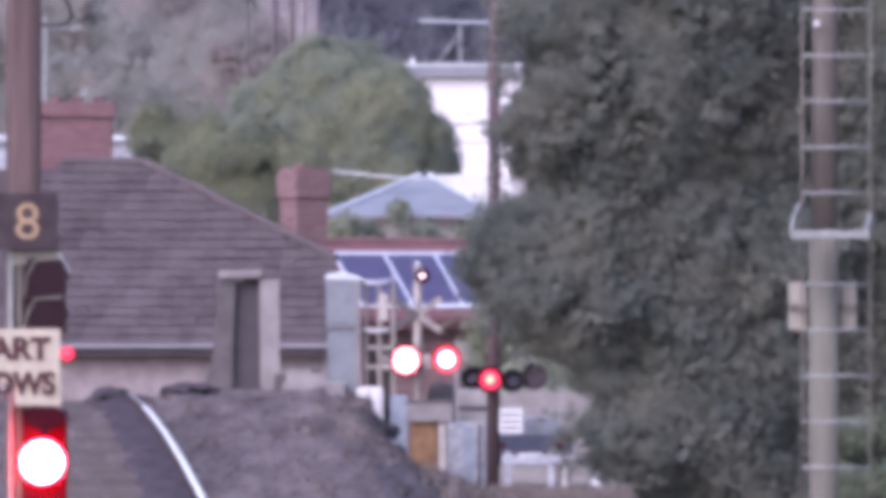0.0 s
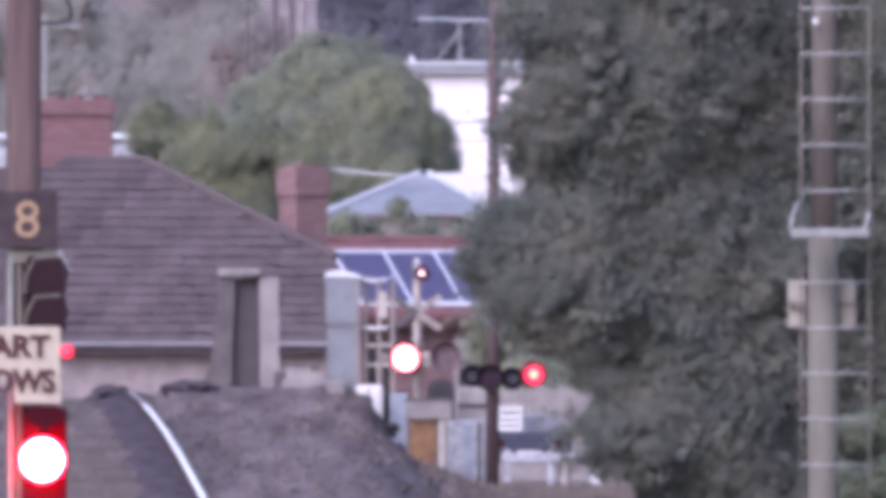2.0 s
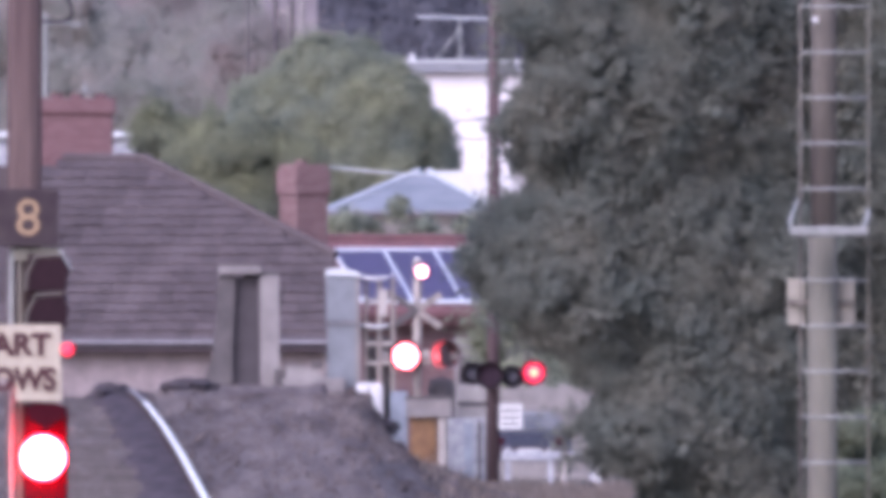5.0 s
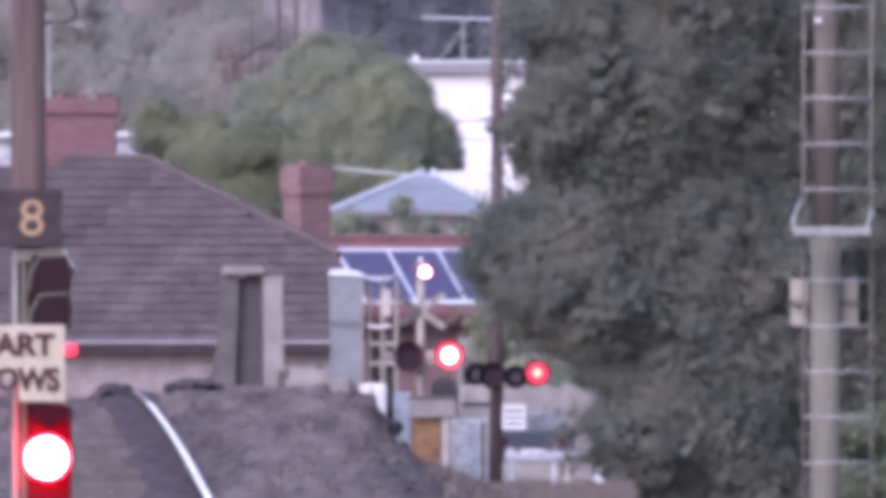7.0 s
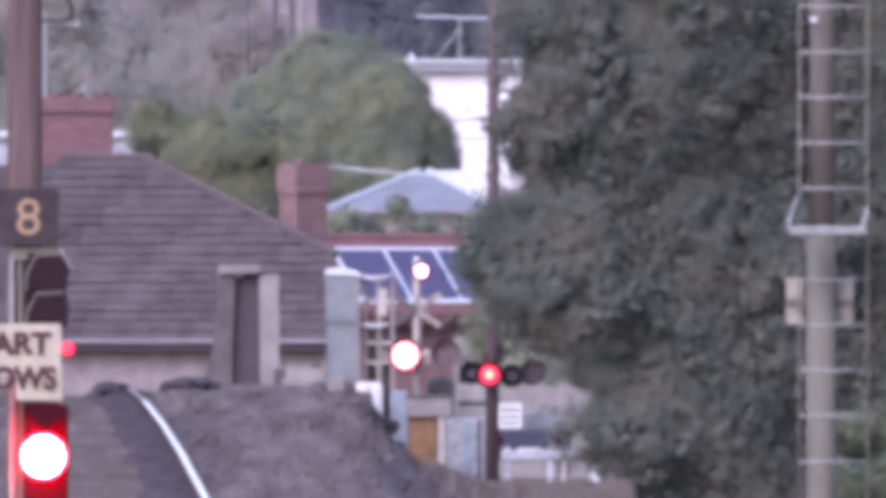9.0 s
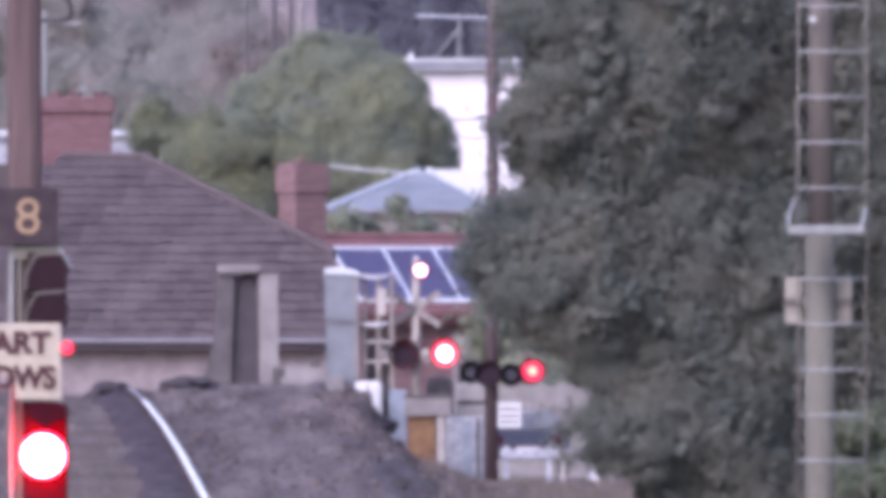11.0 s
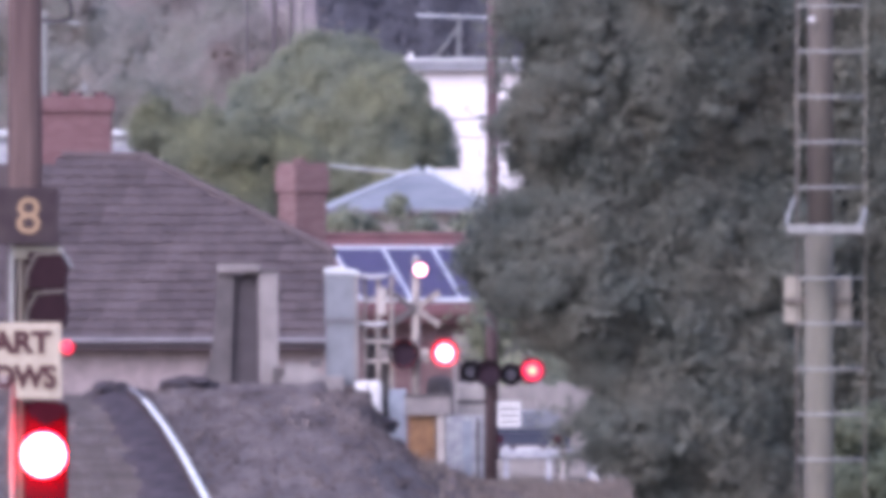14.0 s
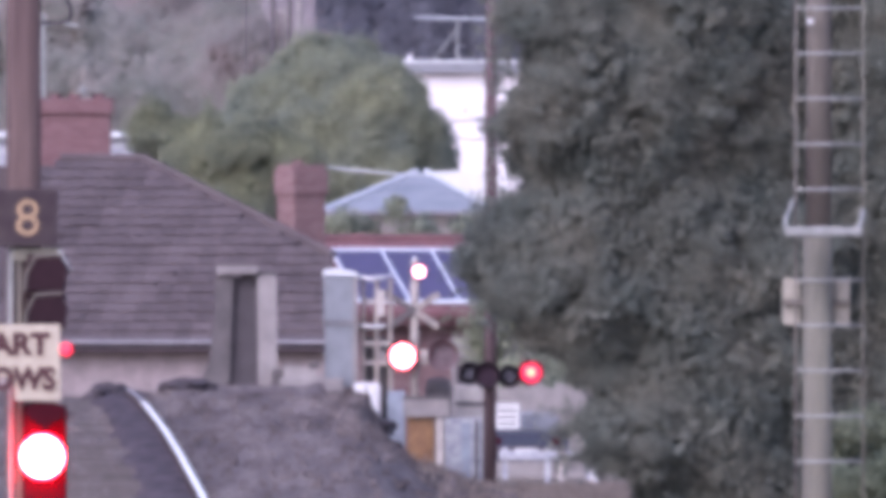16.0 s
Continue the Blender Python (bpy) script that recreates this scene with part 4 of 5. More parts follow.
def solar_house():
    h = thing("red_roof_house", (-2.389, 675, 0), "red-roofed brick house with blue solar panels", "house", turn=15.5)
    zr = 4.324
    a = radians(25)
    L, run = 3.5, 3.4
    # roof slabs: local x along the ridge, y away
    def slab(x0, x1, s0, s1, lift, thick):
        bm = bmesh.new()
        vs = []
        for t in (lift, lift - thick):
            for x, s in ((x0, s0), (x1, s0), (x1, s1), (x0, s1)):
                vs.append(bm.verts.new((x, -s * math.cos(a) - t * -math.sin(a) * 0 , zr - s * math.sin(a) + t)))
        for q in ((0, 1, 2, 3), (7, 6, 5, 4), (0, 4, 5, 1), (1, 5, 6, 2), (2, 6, 7, 3), (3, 7, 4, 0)):
            bm.faces.new([vs[i] for i in q])
        bmesh.ops.recalc_face_normals(bm, faces=bm.faces)
        return bm
    part("roof", slab(-0.9, L, 0, run, 0.0, 0.12), "red_roof", h, "dull red roof slope")
    bm = slab(-0.9, L, 0, run, 0.0, 0.12)
    for v in bm.verts:
        v.co.y = -v.co.y
    part("roof_back", bm, "red_roof", h)
    part("ridge", tube([(-1.6, 0, zr + 0.01), (L, 0, zr + 0.01)], 0.09, 8), "red_roof", h)
    wd, s0, s1 = 1.035, 0.67, 3.1
    for i in range(3):
        x0 = 0.05 + (i) * wd
        p = part("solar_panel", slab(x0, x0 + wd - 0.03, s0, s1, 0.07, 0.04), "panel", h, "dark blue solar panel in a bright frame")
        part("frame", slab(x0 - 0.03, x0 + 0.025, s0, s1, 0.085, 0.05), "panel_edge", p)
        part("frame", slab(x0, x0 + wd, s0 - 0.04, s0 + 0.05, 0.085, 0.05), "panel_edge", p)
        part("frame", slab(x0, x0 + wd, s1 - 0.04, s1 + 0.04, 0.085, 0.05), "panel_edge", p)
    part("frame", slab(0.05 + 3 * wd - 0.03, 0.05 + 3 * wd + 0.02, s0, s1, 0.085, 0.05), "panel_edge", h)
    part("wall", box((-1.2, -2.5, 0), (L - 0.4, 2.5, zr - run * math.sin(a) + 0.1), 0.01), "brick", h, "red brick wall")
    part("fascia", box((-1.6, -2.95, zr - run * math.sin(a) - 0.28), (L, -2.88, zr - run * math.sin(a) - 0.05), 0.01), "red_roof", h)


def zinc_house():
    h = thing("zinc_roof_house", (-0.589, 720, 0), "small house with a pale blue-grey zinc hip roof", "house")
    ze, za = 4.885, 5.759
    bm = bmesh.new()
    w0, w1, dp = -1.984, 1.803, 8.0
    v = [bm.verts.new(p) for p in ((w0, 0, ze), (w1, 0, ze), (w1, dp, ze), (w0, dp, ze), (0.097, 4, za), (0.29, 4.4, za))]
    for q in ((0, 1, 5, 4), (1, 2, 5), (2, 3, 4, 5), (3, 0, 4), (3, 2, 1, 0)):
        bm.faces.new([v[i] for i in q])
    bmesh.ops.recalc_face_normals(bm, faces=bm.faces)
    roof = part("roof", bm, "zinc_roof", h, "pale blue-grey sheet roof")
    f0, f1 = Vector((w0, 0, ze)), Vector((w1, 0, ze))
    for i in range(1, 22):
        x = w0 + (w1 - w0) * i / 22
        t = min((x - w0) / (0.097 - w0), (w1 - x) / (w1 - 0.29), 1.0)
        part("seam", tube([(x, -0.02, ze + 0.02), (x, 4 * t, ze + (za - ze) * t + 0.02)], 0.01, 5), "zinc_roof", roof)
    part("hip_cap", tube([(w0, 0, ze + 0.03), (0.097, 4, za + 0.03)], 0.06, 6), "locker_top", roof)
    part("hip_cap", tube([(w1, 0, ze + 0.03), (0.29, 4.4, za + 0.03)], 0.06, 6), "locker_top", roof)
    part("wall", box((w0 + 0.3, 0.4, 0), (w1 - 0.3, dp - 0.4, ze), 0.01), "pale", h)
    part("gutter", tube([(w0, -0.05, ze), (w1, -0.05, ze)], 0.05, 6), "gutter", h)


def white_building():
    h = thing("white_building", (0.219, 820, 0), "flat-roofed white rendered building with a grey parapet", "building")
    part("wall", box((-1.78, 0, 0), (2.054, 12, 8.403), 0.02), "wall_white", h, "white rendered wall")
    part("parapet", box((-1.862, -0.25, 8.376), (2.136, 12.2, 8.65), 0.03), "grey_fascia", h, "grey metal parapet")
    part("coping", box((-1.889, -0.3, 8.622), (2.163, 12.3, 8.691), 0.01), "locker_top", h, "pale coping")
    part("roof_vent", box((-1.013, 0.2, 8.677), (-0.904, 0.5, 8.828), 0.01), "white", h)
    a = thing("tv_antenna", (0.425, 822, 8.65), "thin pale television antenna on a mast", "antenna")
    z = 9.704 - 8.65
    part("mast", tube([(0, 0, -0.1), (0, 0, z + 0.05)], 0.028, 8), "galv", a)
    part("boom", tube([(-1.029, 0, z + 0.04), (0.796, 0, z)], 0.021, 8), "locker_top", a)
    for i in range(9):
        x = -0.961 + i * 0.2
        part("element", tube([(x, -0.35, z + 0.03), (x, 0.35, z + 0.03)], 0.014, 6), "locker_top", a)
    part("stay", tube([(-0.618, 0, 0.0), (-0.027, 0, z * 0.75)], 0.022, 6), "galv", a)
    v = thing("white_van", (0.667, 740, 0), "white van roof showing beyond the zinc roof", "van")
    body = prism([(-1.0, -0.02), (1.0, -0.02), (0.98, 2.3), (0.8, 5.819), (-0.8, 5.819), (-0.98, 2.3)], 0, 4)
    part("body", body, "white", v)


def back_house():
    h = thing("white_cottage", (-8.764, 725, 0), "white-walled cottage behind the chimneys", "house")
    part("wall", box((-3.147, 0, 0), (2.252, 6, 6.561), 0.02), "mottled", h)
    part("roof_edge", box((-3.208, -0.2, 6.512), (2.3, 6.2, 6.633), 0.02), "locker_top", h)
    s = thing("street_lamp", (-8.287, 705, 0), "pale grey street lamp on a slim pole", "street lamp")
    part("pole", tube([(0, 0, 0), (0, 0, 6), (0, 0, 9.038)], 0.06, 10, 0.05), "galv", s)
    part("arm", tube([(0, 0, 8.779), (0.5, 0, 8.814), (0.73, 0, 8.803)], 0.03, 8), "galv", s)
    part("lantern", box((0.518, -0.08, 8.756), (0.777, 0.08, 8.814), 0.02), "galv", s)


def far_posts():
    for x, r in ((-4.364, 0.07), (-3.923, 0.055), (-3.659, 0.085), (-5.055, 0.035)):
        p = thing("far_pole", (x * 0.973, 856, 0), "distant grey pole among the trees", "utility pole", group="distant poles")
        part("pole", tube([(0, 0, 0), (0, 0, 14)], r, 8), "concrete_dark" if r < 0.08 else "concrete", p)
    b = thing("pink_house", (-3.953, 890, 0), "distant pinkish house wall between trees", "house")
    part("wall", box((-0.743, 0, 0), (0.654, 6, 14), 0.02), "pink", b)
    part("window", box((-0.297, -0.05, 9.862), (-0.03, 0.0, 10.456), 0.01), "concrete", b)


def wires():
    w = thing("overhead_wires", (0, 596, 0), "thin dark overhead wires from the pole", "cable")
    for z, dz in ((6.394, 0.02), (6.093, -0.03)):
        part("wire", tube([(0.819, 0, z), (0.672, 64, z + (z - EYE) * 0.1 + dz), (0.383, 144, z + (z - EYE) * 0.24), (-0.122, 214, z + (z - EYE) * 0.36)], 0.012, 5), "wire", w)
    c = thing("pale_cable", (0, 690, 0), "pale sagging service cable to the chimney house", "cable")
    part("wire", tube([(-2.581, 0, 5.824), (-1.659, 0, 5.721), (-0.737, 0, 5.64), (0.184, 0, 5.617)], 0.022, 6), "locker_top", c)


# ---- trees and plants ----
def value_noise(u, v, cell, seed):
    """Smooth noise between -1 and 1 over arrays of places."""
    lat = np.random.default_rng(seed).uniform(-1, 1, (97, 89))
    a, b = u / cell + 1000, v / cell + 1000
    i, j = np.floor(a).astype(int), np.floor(b).astype(int)
    f, g = a - i, b - j
    f, g = f * f * (3 - 2 * f), g * g * (3 - 2 * g)
    at = lambda p, q: lat[p % 97, q % 89]
    return (at(i, j) * (1 - f) + at(i + 1, j) * f) * (1 - g) + (at(i, j + 1) * (1 - f) + at(i + 1, j + 1) * f) * g


def near_tree():
    t = thing("dense_tree", (3.575, 480.5, 0), "tall dense dark green broadleaf tree beside the line", "tree")
    ox = 3.575
    # the crown's near edge at each height
    outline = [(0.0, 3.0), (0.75, 2.6), (1.3, 2.32), (2.0, 1.92), (2.5, 1.7), (2.9, 1.5), (3.25, 1.1), (3.6, 0.5), (3.9, 0.36), (4.4, 0.55), (5.0, 0.92), (5.6, 1.0), (6.0, 0.88), (6.5, 1.08), (7.0, 0.96), (7.7, 1.0), (9.3, 1.5), (10.4, 3.2)]
    oz, oxs = np.array([p[0] for p in outline]), np.array([p[1] for p in outline])
    rng = np.random.default_rng(21)

    def left_edge(z):
        return np.interp(z, oz, oxs) + 0.26 * value_noise(z, z * 0, 0.5, 1) + 0.14 * value_noise(z, z * 0, 0.23, 2)

    def face(x, z):
        """Depth of the crown's face: it bulges near its edge and falls back towards the far side, with hollows between limbs."""
        e = np.clip(1 - (x - left_edge(z)) / 1.5, 0, 1) ** 2
        return -1.5 + 1.2 * e + 0.3 * np.maximum(0, x - 2.2) + 0.42 * value_noise(x, z, 1.3, 3) + 0.2 * value_noise(x + 0.6 * z, z - 0.6 * x, 0.9, 4)

    def quads(p, nrm, size):
        k = len(p)
        nrm /= np.linalg.norm(nrm, axis=1)[:, None]
        tt = np.cross(nrm, rng.normal(size=(k, 3)))
        tt /= np.linalg.norm(tt, axis=1)[:, None]
        ss = np.cross(nrm, tt)
        L = size * (0.6 + 0.8 * rng.random(k))[:, None]
        w = L * (0.3 + 0.2 * rng.random(k)[:, None])
        return np.stack([p - tt * L * 0.5, p + ss * w - nrm * L * 0.08, p + tt * L * 0.5, p - ss * w - nrm * L * 0.08], 1).reshape(-1, 3)

    def shell(count, size, side):
        """Inner layer of leaves behind the clumps."""
        z = rng.uniform(0.35, 10.4, count)
        left = left_edge(z) + 0.12
        x = left + rng.random(count) * (8.6 - np.maximum(0, z - 7.5) * 1.1 - left)
        y = side * (face(x, z) + 0.34 - 0.25 * rng.random(count) ** 2)
        nrm = np.stack([np.zeros(count), -side * np.ones(count), 0.5 * np.ones(count)], 1) + 0.4 * rng.normal(size=(count, 3))
        return quads(np.stack([x - ox, y, z], 1), nrm, size)

    def clumps(n, each, size, low=0.5, reach=None, big=0.52, rough=0.2, out=0.0):
        """Leafy twig ends: flattened tufts of leaves, thickest on their upper sides."""
        z = rng.uniform(low, 10.0, n)
        left = left_edge(z)
        x = left + (rng.uniform(-0.08, reach, n) if reach else rng.random(n) * (8.4 - np.maximum(0, z - 7.5) * 1.1 - left))
        keep = (value_noise(x, z, 0.9, 11) > -0.45) | (x - left < 0.6)
        x, z, left = x[keep], z[keep], left[keep]
        n = len(x)
        r = rng.uniform(0.3 * big, big, n) * np.clip(0.45 + (x - left), 0.45, 1.0)
        c = np.stack([x - ox, face(x, z) - out + rng.uniform(0.0, 0.3, n), z], 1)
        c, r = np.repeat(c, each, 0), np.repeat(r, each)
        d = rng.normal(size=c.shape)
        d /= np.linalg.norm(d, axis=1)[:, None]
        p = c + d * (r * (0.45 + 0.6 * rng.random(len(d))))[:, None] * np.array([1.0, 0.7, 0.85])
        nrm = 0.75 * d + np.array([-0.12, -0.4, 0.35]) + rough * rng.normal(size=c.shape)
        return quads(p, nrm, size)

    # loose sprigs standing out along the edge
    def sprigs(n, each, low=1.0, high=9.3, out=-0.22):
        z0 = rng.uniform(low, high, n)
        x0 = np.interp(z0, oz, oxs) + rng.uniform(out, 0.1, n)
        c = np.repeat(np.stack([x0 - ox, rng.uniform(-0.9, 0.2, n), z0], 1), each, 0)
        p = c + rng.normal(size=c.shape) * np.array([0.1, 0.1, 0.08])
        a, b = rng.normal(size=c.shape), rng.normal(size=c.shape)
        a /= np.linalg.norm(a, axis=1)[:, None]
        b -= a * (a * b).sum(1)[:, None]
        b /= np.linalg.norm(b, axis=1)[:, None]
        L = 0.075 * (0.6 + 0.8 * rng.random(len(p)))[:, None]
        return np.stack([p - a * L * 0.5, p + b * L * 0.35, p + a * L * 0.5, p - b * L * 0.35], 1).reshape(-1, 3)

    v = np.concatenate([sprigs(100, 22, 2.7, out=-0.3), sprigs(40, 13, 2.637, 3.166, -0.55), sprigs(40, 14, 1.0, 1.95, -0.75), clumps(800, 380, 0.05), clumps(200, 190, 0.05, 1.0, 0.55), clumps(1500, 46, 0.08, big=0.25, rough=0.26, out=0.1), clumps(160, 40, 0.08, 1.0, 0.4, 0.26, 0.35, 0.05), shell(70000, 0.06, 1), shell(20000, 0.2, -1)])
    # added leaf-coloured sheet filling the crown behind its outer leaves, lightening the gaps
    gz, gu = np.meshgrid(np.linspace(0.4, 10.2, 190), np.linspace(0, 1, 150), indexing="ij")
    gx = left_edge(gz) + 0.22 + gu * (8.5 - np.maximum(0, gz - 7.5) * 1.1 - left_edge(gz) - 0.22)
    gy = face(gx, gz) + 0.3 + 0.12 * value_noise(gx, gz, 0.45, 8) + 0.05 * value_noise(gx, gz, 0.16, 9)
    a = np.arange(149)[None, :] + (np.arange(189) * 150)[:, None]
    stuff_mesh("inner_foliage", np.stack([gx - ox, gy, gz], -1).reshape(-1, 3), np.stack([a, a + 1, a + 151, a + 150], -1).reshape(-1, 4), "leaf_near", t)
    stuff_mesh("crown", v, np.arange(len(v)).reshape(-1, 4), "leaf_near", t, "dark green crown of many small leaf clumps")
    tr = add_tube(bmesh.new(), [(0.5, 0.5, 0), (0.55, 0.5, 1.5), (0.4, 0.4, 4), (0.3, 0.2, 8)], 0.2, 12, 0.06)
    add_tube(tr, [(1.3, 0.5, 0), (1.35, 0.6, 1.2), (1.6, 0.4, 3.2), (2.2, 0.3, 6)], 0.12, 10, 0.04)
    add_tube(tr, [(0.5, 0.5, 2), (-0.8, 0.4, 4), (-1.4, 0.3, 5.5)], 0.06, 8, 0.02)
    add_tube(tr, [(0.4, 0.4, 3), (1.8, 0.3, 5), (2.6, 0.3, 7)], 0.06, 8, 0.02)
    part("trunk", tr, "bark", t)


def dome_crown(lobes, count, size, material, seed, parent, relief=1.0, loose=0.04):
    """A crown over rounded lobes (x, y, z and three radii), its skin broken up by clumps at three sizes, with a
    leaf-coloured fill lightening its gaps.
    """
    rng = np.random.default_rng(seed)
    E = np.array(lobes)

    def skin(d, idx):
        """Swelling of the crown's skin in the direction d of the lobe idx."""
        m = E[idx, 3:].mean(-1)
        u, v = np.arctan2(d[..., 0], -d[..., 1]) * m + idx * 9, np.arcsin(np.clip(d[..., 2], -1, 1)) * m
        return relief * 0.24 * value_noise(u, v, 0.8, seed) + relief * 0.11 * value_noise(u, v, 0.36, seed + 1) + 0.05 * value_noise(u, v, 0.17, seed + 2)

    bm = bmesh.new()
    bmesh.ops.create_icosphere(bm, subdivisions=3 if loose > 0.2 else 5, radius=1.0)
    unit = np.array([v.co[:] for v in bm.verts])
    tri = np.array([[v.index for v in f.verts] for f in bm.faces])
    bm.free()
    verts = [E[q, :3] + unit * E[q, 3:] * (1 + (skin(unit, np.full(len(unit), q)) - 0.03 - (1.2 if loose < 0.28 else 0.6) * loose + 0.025 * rng.normal(size=len(unit))) / E[q, 3:].mean())[:, None] for q in range(len(E))]
    faces = [tri + q * len(unit) for q in range(len(E))]
    stuff_mesh("inner_foliage", np.concatenate(verts), np.concatenate(faces), material, parent)
    wgt = E[:, 3] * E[:, 5] + E[:, 4] * E[:, 5]
    idx = rng.choice(len(E), count, p=wgt / wgt.sum())
    d = rng.normal(size=(count, 3))
    d[:, 1] = np.where(rng.random(count) < 0.7, -np.abs(d[:, 1]), d[:, 1])
    d /= np.linalg.norm(d, axis=1)[:, None]
    R = E[idx, 3:]
    m = R.mean(1)
    k = 1 + (skin(d, idx) - loose + 1.1 * loose * rng.normal(size=count) + 0.16 * rng.random(count) ** 5) / m
    p = E[idx, :3] + d * R * k[:, None]
    nrm = d / R * m[:, None] * max(0.3, 1 - 3 * loose) + 0.2 * rng.normal(size=(count, 3)) + np.array([0, -0.3, 0.3]) * (1 + 4 * loose)
    nrm /= np.linalg.norm(nrm, axis=1)[:, None]
    t = np.cross(nrm, rng.normal(size=(count, 3)))
    t /= np.linalg.norm(t, axis=1)[:, None]
    s = np.cross(nrm, t)
    L = size * (0.6 + 0.8 * rng.random(count))[:, None]
    w = L * (0.3 + 0.2 * rng.random(count)[:, None])
    quad = np.stack([p - t * L * 0.5, p + s * w - nrm * L * 0.08, p + t * L * 0.5, p - s * w - nrm * L * 0.08], 1)
    return stuff_mesh("crown", quad.reshape(-1, 3), np.arange(count * 4).reshape(-1, 4), material, parent)


def tree(name, x, y, lobes, count, size, material, label, seed, trunk=0.2, relief=1.0, loose=0.04):
    t = thing(name, (x, y, 0), label, "tree")
    top = max(b[2] for b in lobes)
    cx = lobes[0][0]
    tr = add_tube(bmesh.new(), [(cx, 0, 0), (cx + 0.1, 0, top * 0.4), (cx, 0, top * 0.8)], trunk, 10, trunk * 0.35)
    for b in lobes:
        add_tube(tr, [(cx, 0, top * 0.35), ((cx + b[0]) / 2, b[1] / 2, (top * 0.35 + b[2]) / 2 + 0.2), (b[0], b[1], b[2])], trunk * 0.45, 6, trunk * 0.1)
    part("trunk", tr, "bark", t)
    dome_crown(lobes, count, size, material, seed, t, relief, loose)
    return t


def mid_trees():
    rng = random.Random(5)
    # round-headed tree
    lobes = [(0, 0, 5.799, 2.42, 2.1, 2.98), (-1.2, -0.6, 6.878, 1.3, 1.1, 1.3), (0.9, -0.7, 7.068, 1.35, 1.1, 1.25), (-0.35, -0.5, 8.147, 0.95, 0.9, 0.7), (1.7, -0.3, 5.989, 0.95, 0.9, 1.2), (-0.3, -1.0, 6.37, 1.2, 1.0, 1.3)]
    tree("round_tree", -2.297, 760, lobes, 70000, 0.082, "leaf_round", "large round-headed mid-green tree behind the houses", 31, 0.2, 1.3, 0.07)
    lobes = [(-0.1, 0, 5.306, 1.3, 1.0, 1.35), (-1.2, 0.3, 6.401, 0.72, 0.6, 0.62), (-0.65, 0.1, 5.997, 0.7, 0.7, 0.75), (0.95, 0.1, 5.824, 0.72, 0.7, 0.8), (0.2, -0.4, 6.113, 0.75, 0.6, 0.6), (0.75, 0.1, 5.018, 0.75, 0.7, 0.9)]
    tree("bushy_tree", -4.286, 690, lobes, 50000, 0.078, "leaf_low", "bushy olive-green tree against the tiled roof", 33, 0.14, 1.5, 0.08)
    lobes = [(0, 0, 0.9, 0.9, 0.6, 1.2), (0.55, 0, 1.6, 0.7, 0.6, 0.85), (-0.5, 0.1, 1.3, 0.4, 0.4, 0.5), (1.3, 0.1, 1.3, 0.7, 0.6, 1.4)]
    tree("garden_shrub", 2.0, 634, lobes, 6500, 0.1, "leaf_round", "grey-green garden shrub beyond the crossing", 37, 0.06, 1.3, 0.15)
    top = 3.281
    lobes = [(0, 0, top - 0.45, 0.42, 0.4, 0.45), (0.45, 0.1, top - 0.6, 0.5, 0.4, 0.5), (-0.2, 0, top - 0.95, 0.4, 0.4, 0.45), (0.3, 0.1, top * 0.35, 0.6, 0.4, top * 0.4), (0.95, 0, top - 0.75, 0.5, 0.4, 0.7)]
    tree("garden_tree", 0.95, 637, lobes, 5200, 0.09, "leaf_low", "small grey-green garden tree behind the pole", 39, 0.04, 1.3, 0.25)
    # hedge under the zinc roof
    h = thing("hedge", (-0.982, 700, 0), "uneven green hedge below the zinc roof", "hedge")
    b = [(rng.uniform(-1.7, 1.6), rng.uniform(-0.3, 0.3), rng.uniform(2.9, 4.656), rng.uniform(0.25, 0.42)) for i in range(50)]
    b += [(rng.uniform(-1.7, 1.6), 0, rng.uniform(0.4, 3.0), 0.5) for i in range(30)]
    b += [(0.05, 0, 4.936, 0.3), (0.12, 0, 5.088, 0.2)]
    leaves("foliage", b, 20000, 0.1, "leaf_round", 35, h, flat=0.8)
    part("stems", tube([(-1.2, 0, 0), (-1.1, 0, 2.5)], 0.06, 6), "bark", h)


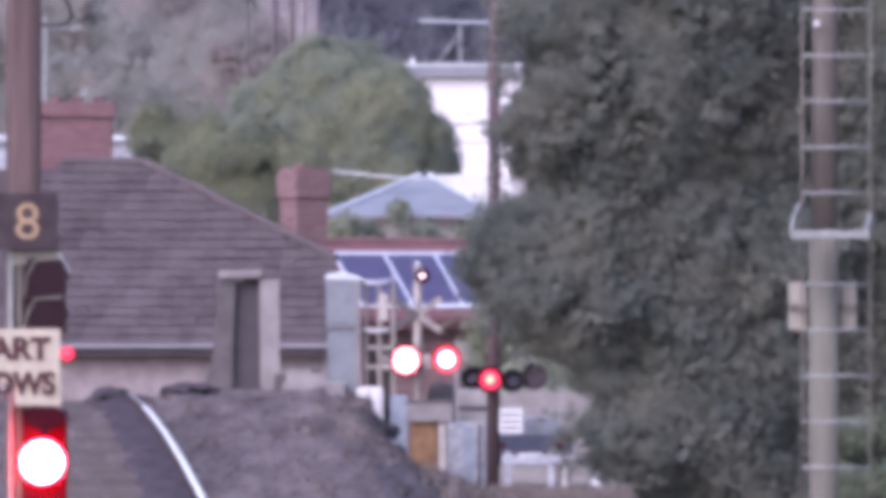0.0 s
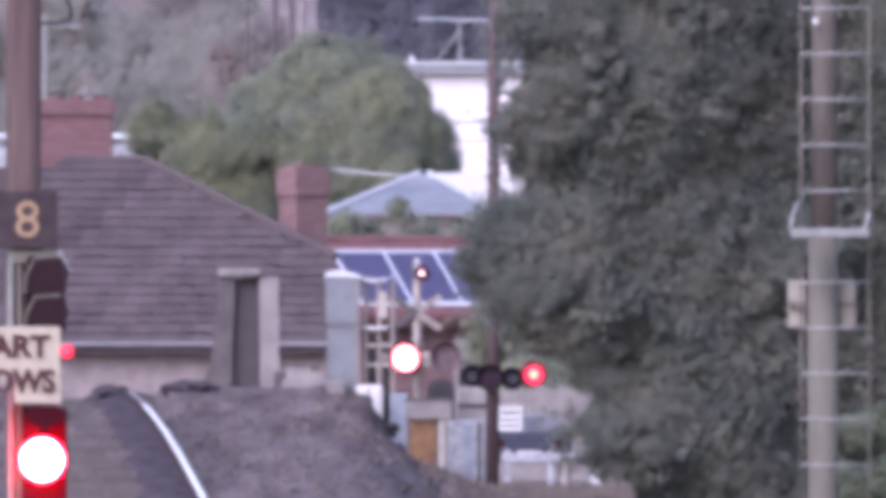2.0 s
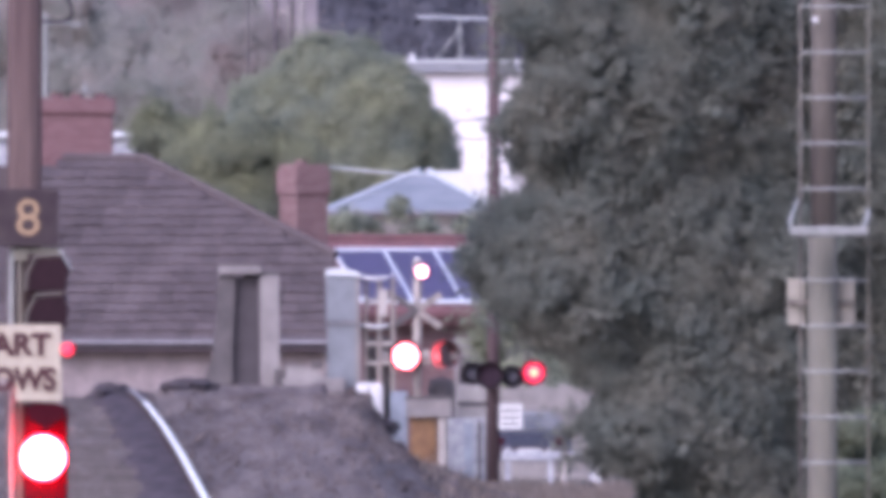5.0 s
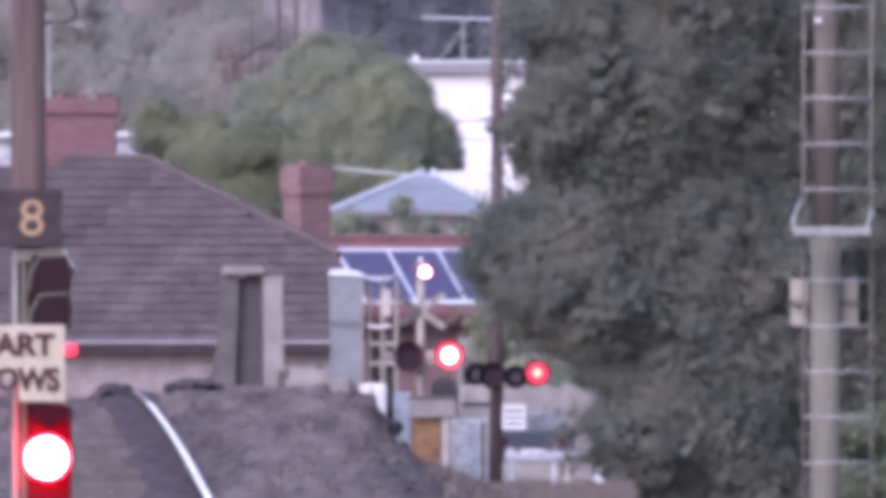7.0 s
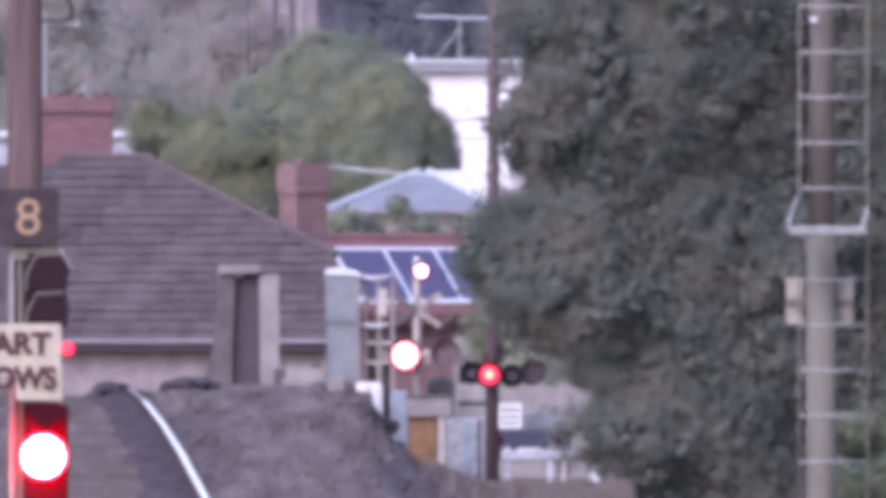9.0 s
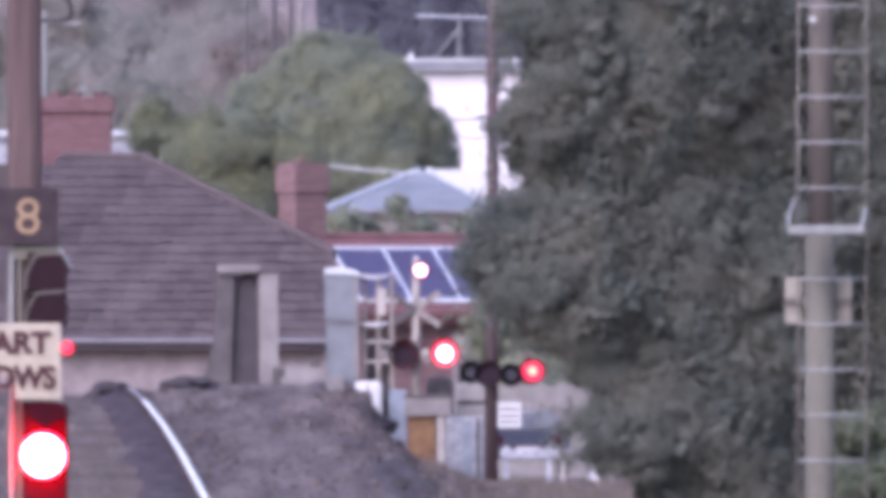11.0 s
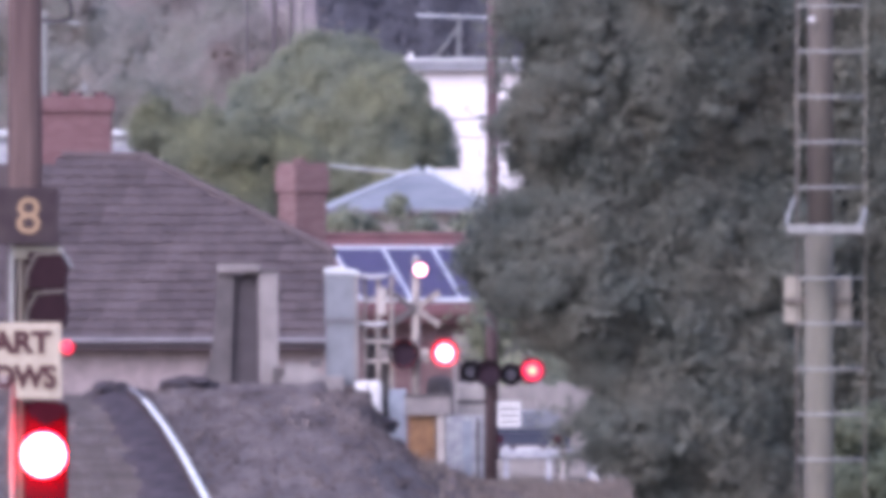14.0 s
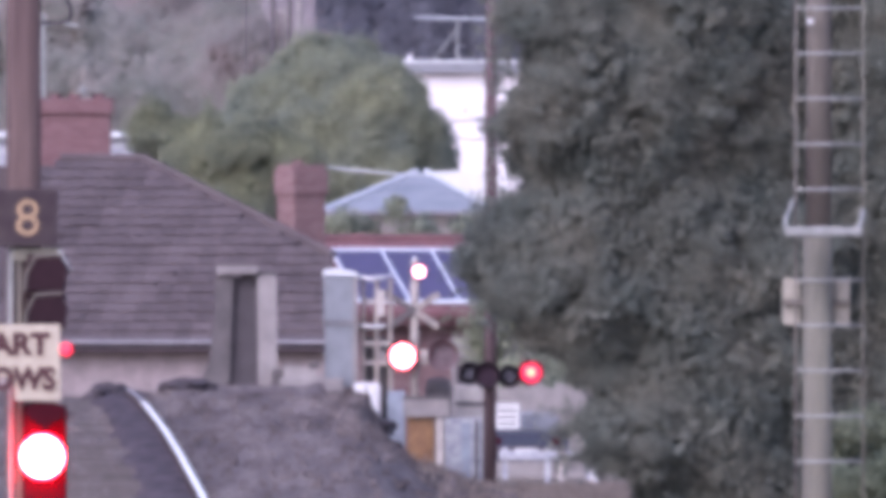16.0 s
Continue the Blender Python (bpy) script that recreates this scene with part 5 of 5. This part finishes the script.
def far_trees():
    rng = random.Random(9)
    # place, distance, height and half width of each tree
    rows = ((-10.88, 900, 11.428, 1.9),
            (-8.926, 908, 10.527, 1.7),
            (-7.273, 916, 11.729, 2.2),
            (-5.62, 900, 10.677, 1.7),
            (-9.828, 872, 9.174, 1.3),
            (-6.522, 880, 9.024, 1.5),
            (-4.598, 864, 9.745, 0.95),
            (-5.32, 872, 9.55, 0.9),
            (-3.667, 880, 9.4, 0.8),
            (-8.1, 864, 8.573, 1.2),
            (-11.481, 908, 9.926, 1.3))
    for i, (x, y, ht, wd) in enumerate(rows):
        lobes = [(0, 0, ht - wd * 1.1, wd, wd * 0.8, wd * 1.15), (0, 0.2, ht * 0.4, wd * 0.9, wd * 0.7, ht * 0.42)]
        lobes += [(rng.uniform(-0.7, 0.7) * wd, -0.5 * wd, ht - wd * rng.uniform(0.5, 2.0), wd * 0.5, wd * 0.45, wd * 0.5) for q in range(4)]
        tree("hazy_tree", x, y, lobes, 30000, 0.11, "leaf_russet" if i in (2, 6, 8) else "leaf_far", "distant russet-brown tree, haze put into its leaf colour" if i in (2, 6, 8) else "distant grey-green tree, haze put into its leaf colour", 50 + i, 0.2, 1.6, 0.3)
    for i, (x, ht) in enumerate(((-3.239, 12.732), (-2.07, 12.064), (-0.818, 12.899), (0.601, 12.231), (1.937, 13.066), (3.273, 12.064))):
        lobes = [(0, 0, ht * 0.62, 1.5, 1.1, ht * 0.4), (0.6, -0.5, ht * 0.8, 0.9, 0.8, ht * 0.16), (-0.7, -0.4, ht * 0.7, 0.9, 0.8, ht * 0.2)]
        tree("dark_tree", x, 1000 + 6 * (i % 2), lobes, 20000, 0.14, "leaf_blue", "distant dark tree behind the white building, haze put into its leaf colour", 70 + i, 0.25, 0.9, 0.3)
    w = [(-26 + i * 0.62, 0 + 3 * math.sin(i * 1.3), rng.uniform(1, 17), rng.uniform(1.2, 2.0)) for i in range(84) for q in range(3)]
    tagged(leaves("far_woodland", [(a, b + 1120, c, d) for a, b, c, d in w], 60000, 0.26, "leaf_far", 90, None, flat=0.16), "far wooded hillside closing the view, haze put into its leaf colour", "woodland", kind="stuff")


def low_plants():
    rng = np.random.default_rng(8)
    # dry grass blades: on the toe of the bank and under the tree
    n = 20000
    y = rng.uniform(500, 590, n)
    x = rng.uniform(-0.9, 5.2, n)
    y2 = rng.uniform(340, 480, n // 5)
    x2 = np.array([rail_x(b) + 1.74 + 0.0083 * (b - 330) for b in y2]) + rng.uniform(0.8, 2.8, len(y2))
    x, y = np.concatenate([x, x2]), np.concatenate([y, y2])
    n = len(x)
    z = np.array([max(bank_z(a, b), -0.03) if a < 4 else -0.03 for a, b in zip(x, y)]) - 0.02
    h = rng.uniform(0.05, 0.19, n)
    lean = rng.normal(0, 0.12, (n, 2))
    w = rng.uniform(0.008, 0.02, n)
    p = np.stack([np.stack([x - w, y, z], 1), np.stack([x + w, y, z], 1), np.stack([x + w * 0.6 + lean[:, 0] * 0.5, y + lean[:, 1], z + h * 0.6], 1), np.stack([x + lean[:, 0], y + lean[:, 1], z + h], 1)], 1)
    tagged(stuff_mesh("dry_grass", p.reshape(-1, 3), np.arange(n * 4).reshape(-1, 4), "grass"), "dry straw-coloured grass along the bank", "grass", kind="stuff")
    r2 = random.Random(4)
    for i, (x0, d, zc, wd, ht) in enumerate(((5.337, 420, 1.4, 0.55, 0.45), (5.679, 430, 1.5, 0.45, 0.4), (5.28, 412, 1.05, 0.5, 0.4))):
        s = thing("roadside_shrub", (x0, d, 0), "fresh green shrub at the foot of the tree", "shrub", group="shrubs under the tree")
        b = [(r2.uniform(-wd, wd), r2.uniform(-0.4, 0.4), r2.uniform(0.2, zc + ht), r2.uniform(0.16, 0.3)) for q in range(40)]
        leaves("foliage", b, 11000, 0.065, "leaf_shrub", 100 + i, s, flat=0.9)
        part("stems", tube([(0, 0, 0), (0.05, 0, zc)], 0.04, 6), "bark", s)


ground()
formation()
spoil_heaps()
line = track()
signal()
marker()
ladder_mast()
crossing_post()
crossing_pole()
relay_lockers()
concrete_hut()
roadside_clutter()
parked_car()
guard_rails()
tile_house()
solar_house()
zinc_house()
white_building()
back_house()
far_posts()
wires()
near_tree()
mid_trees()
far_trees()
low_plants()
sleepers(line)


# ---- flashing lamps ----
def flash_rows(spans, at=(0, 0, 0)):
    """Turns of a lamp insert: its lit face forward within the spans, its back forward outside them."""
    rows = []
    on = any(a <= 0 < b for a, b in spans)
    rows.append((0.0, 0 if on else 180))
    events = sorted([(a, 0) for a, b in spans if 0 < a < 16] + [(b, 1) for a, b in spans if b < 16])
    turn = rows[0][1]
    for t, _ in events:
        f0 = round(t * FPS) - 2
        for k in range(4):
            rows.append(((f0 + k) / FPS, turn + 60 * k))
        turn += 180
    rows.append((16.0, turn))
    return [(t, pose(*at, 0, 0, a)) for t, a in rows if t <= 16.0]


def gaps(spans):
    """The spans between those given, over the whole clip."""
    out, t = [], -1.0
    for a, b in spans:
        if a > t:
            out.append((t, a))
        t = b
    out.append((t, 17.0))
    return [s for s in out if s[1] > 0]


def motions():
    first = [(-1.0, 0.82), (1.46, 2.2), (2.87, 3.64), (4.28, 5.07), (5.7, 6.53), (7.17, 7.92), (8.58, 9.33), (10.02, 10.77), (11.47, 12.22), (12.87, 13.66), (14.36, 15.09), (15.77, 17.0)]
    second = [(-1.0, 0.47), (1.27, 1.97), (2.67, 3.47), (4.17, 4.95), (5.68, 6.44), (7.17, 7.9), (8.66, 9.4), (10.16, 10.9), (11.66, 12.37), (13.16, 13.87), (14.66, 15.37)]
    top = [(0.4, 0.9), (1.46, 1.92), (2.46, 2.98), (3.5, 4.02), (4.56, 5.06), (5.6, 6.1), (6.66, 7.14), (7.66, 8.18), (8.7, 9.2), (9.76, 10.26), (10.82, 11.32), (11.87, 12.36), (12.88, 13.38), (13.93, 14.44), (15.0, 15.46), (15.97, 17.0)]
    for insert, spans in zip(ARMS, (first, [(-1.0, 0.1)] + [(a - (0.12 if 6.5 < a < 6.6 else 0.03), b + 0.03) for a, b in gaps(first) if a > 0], top, second, gaps(second))):
        walk(insert, flash_rows(spans))


motions()
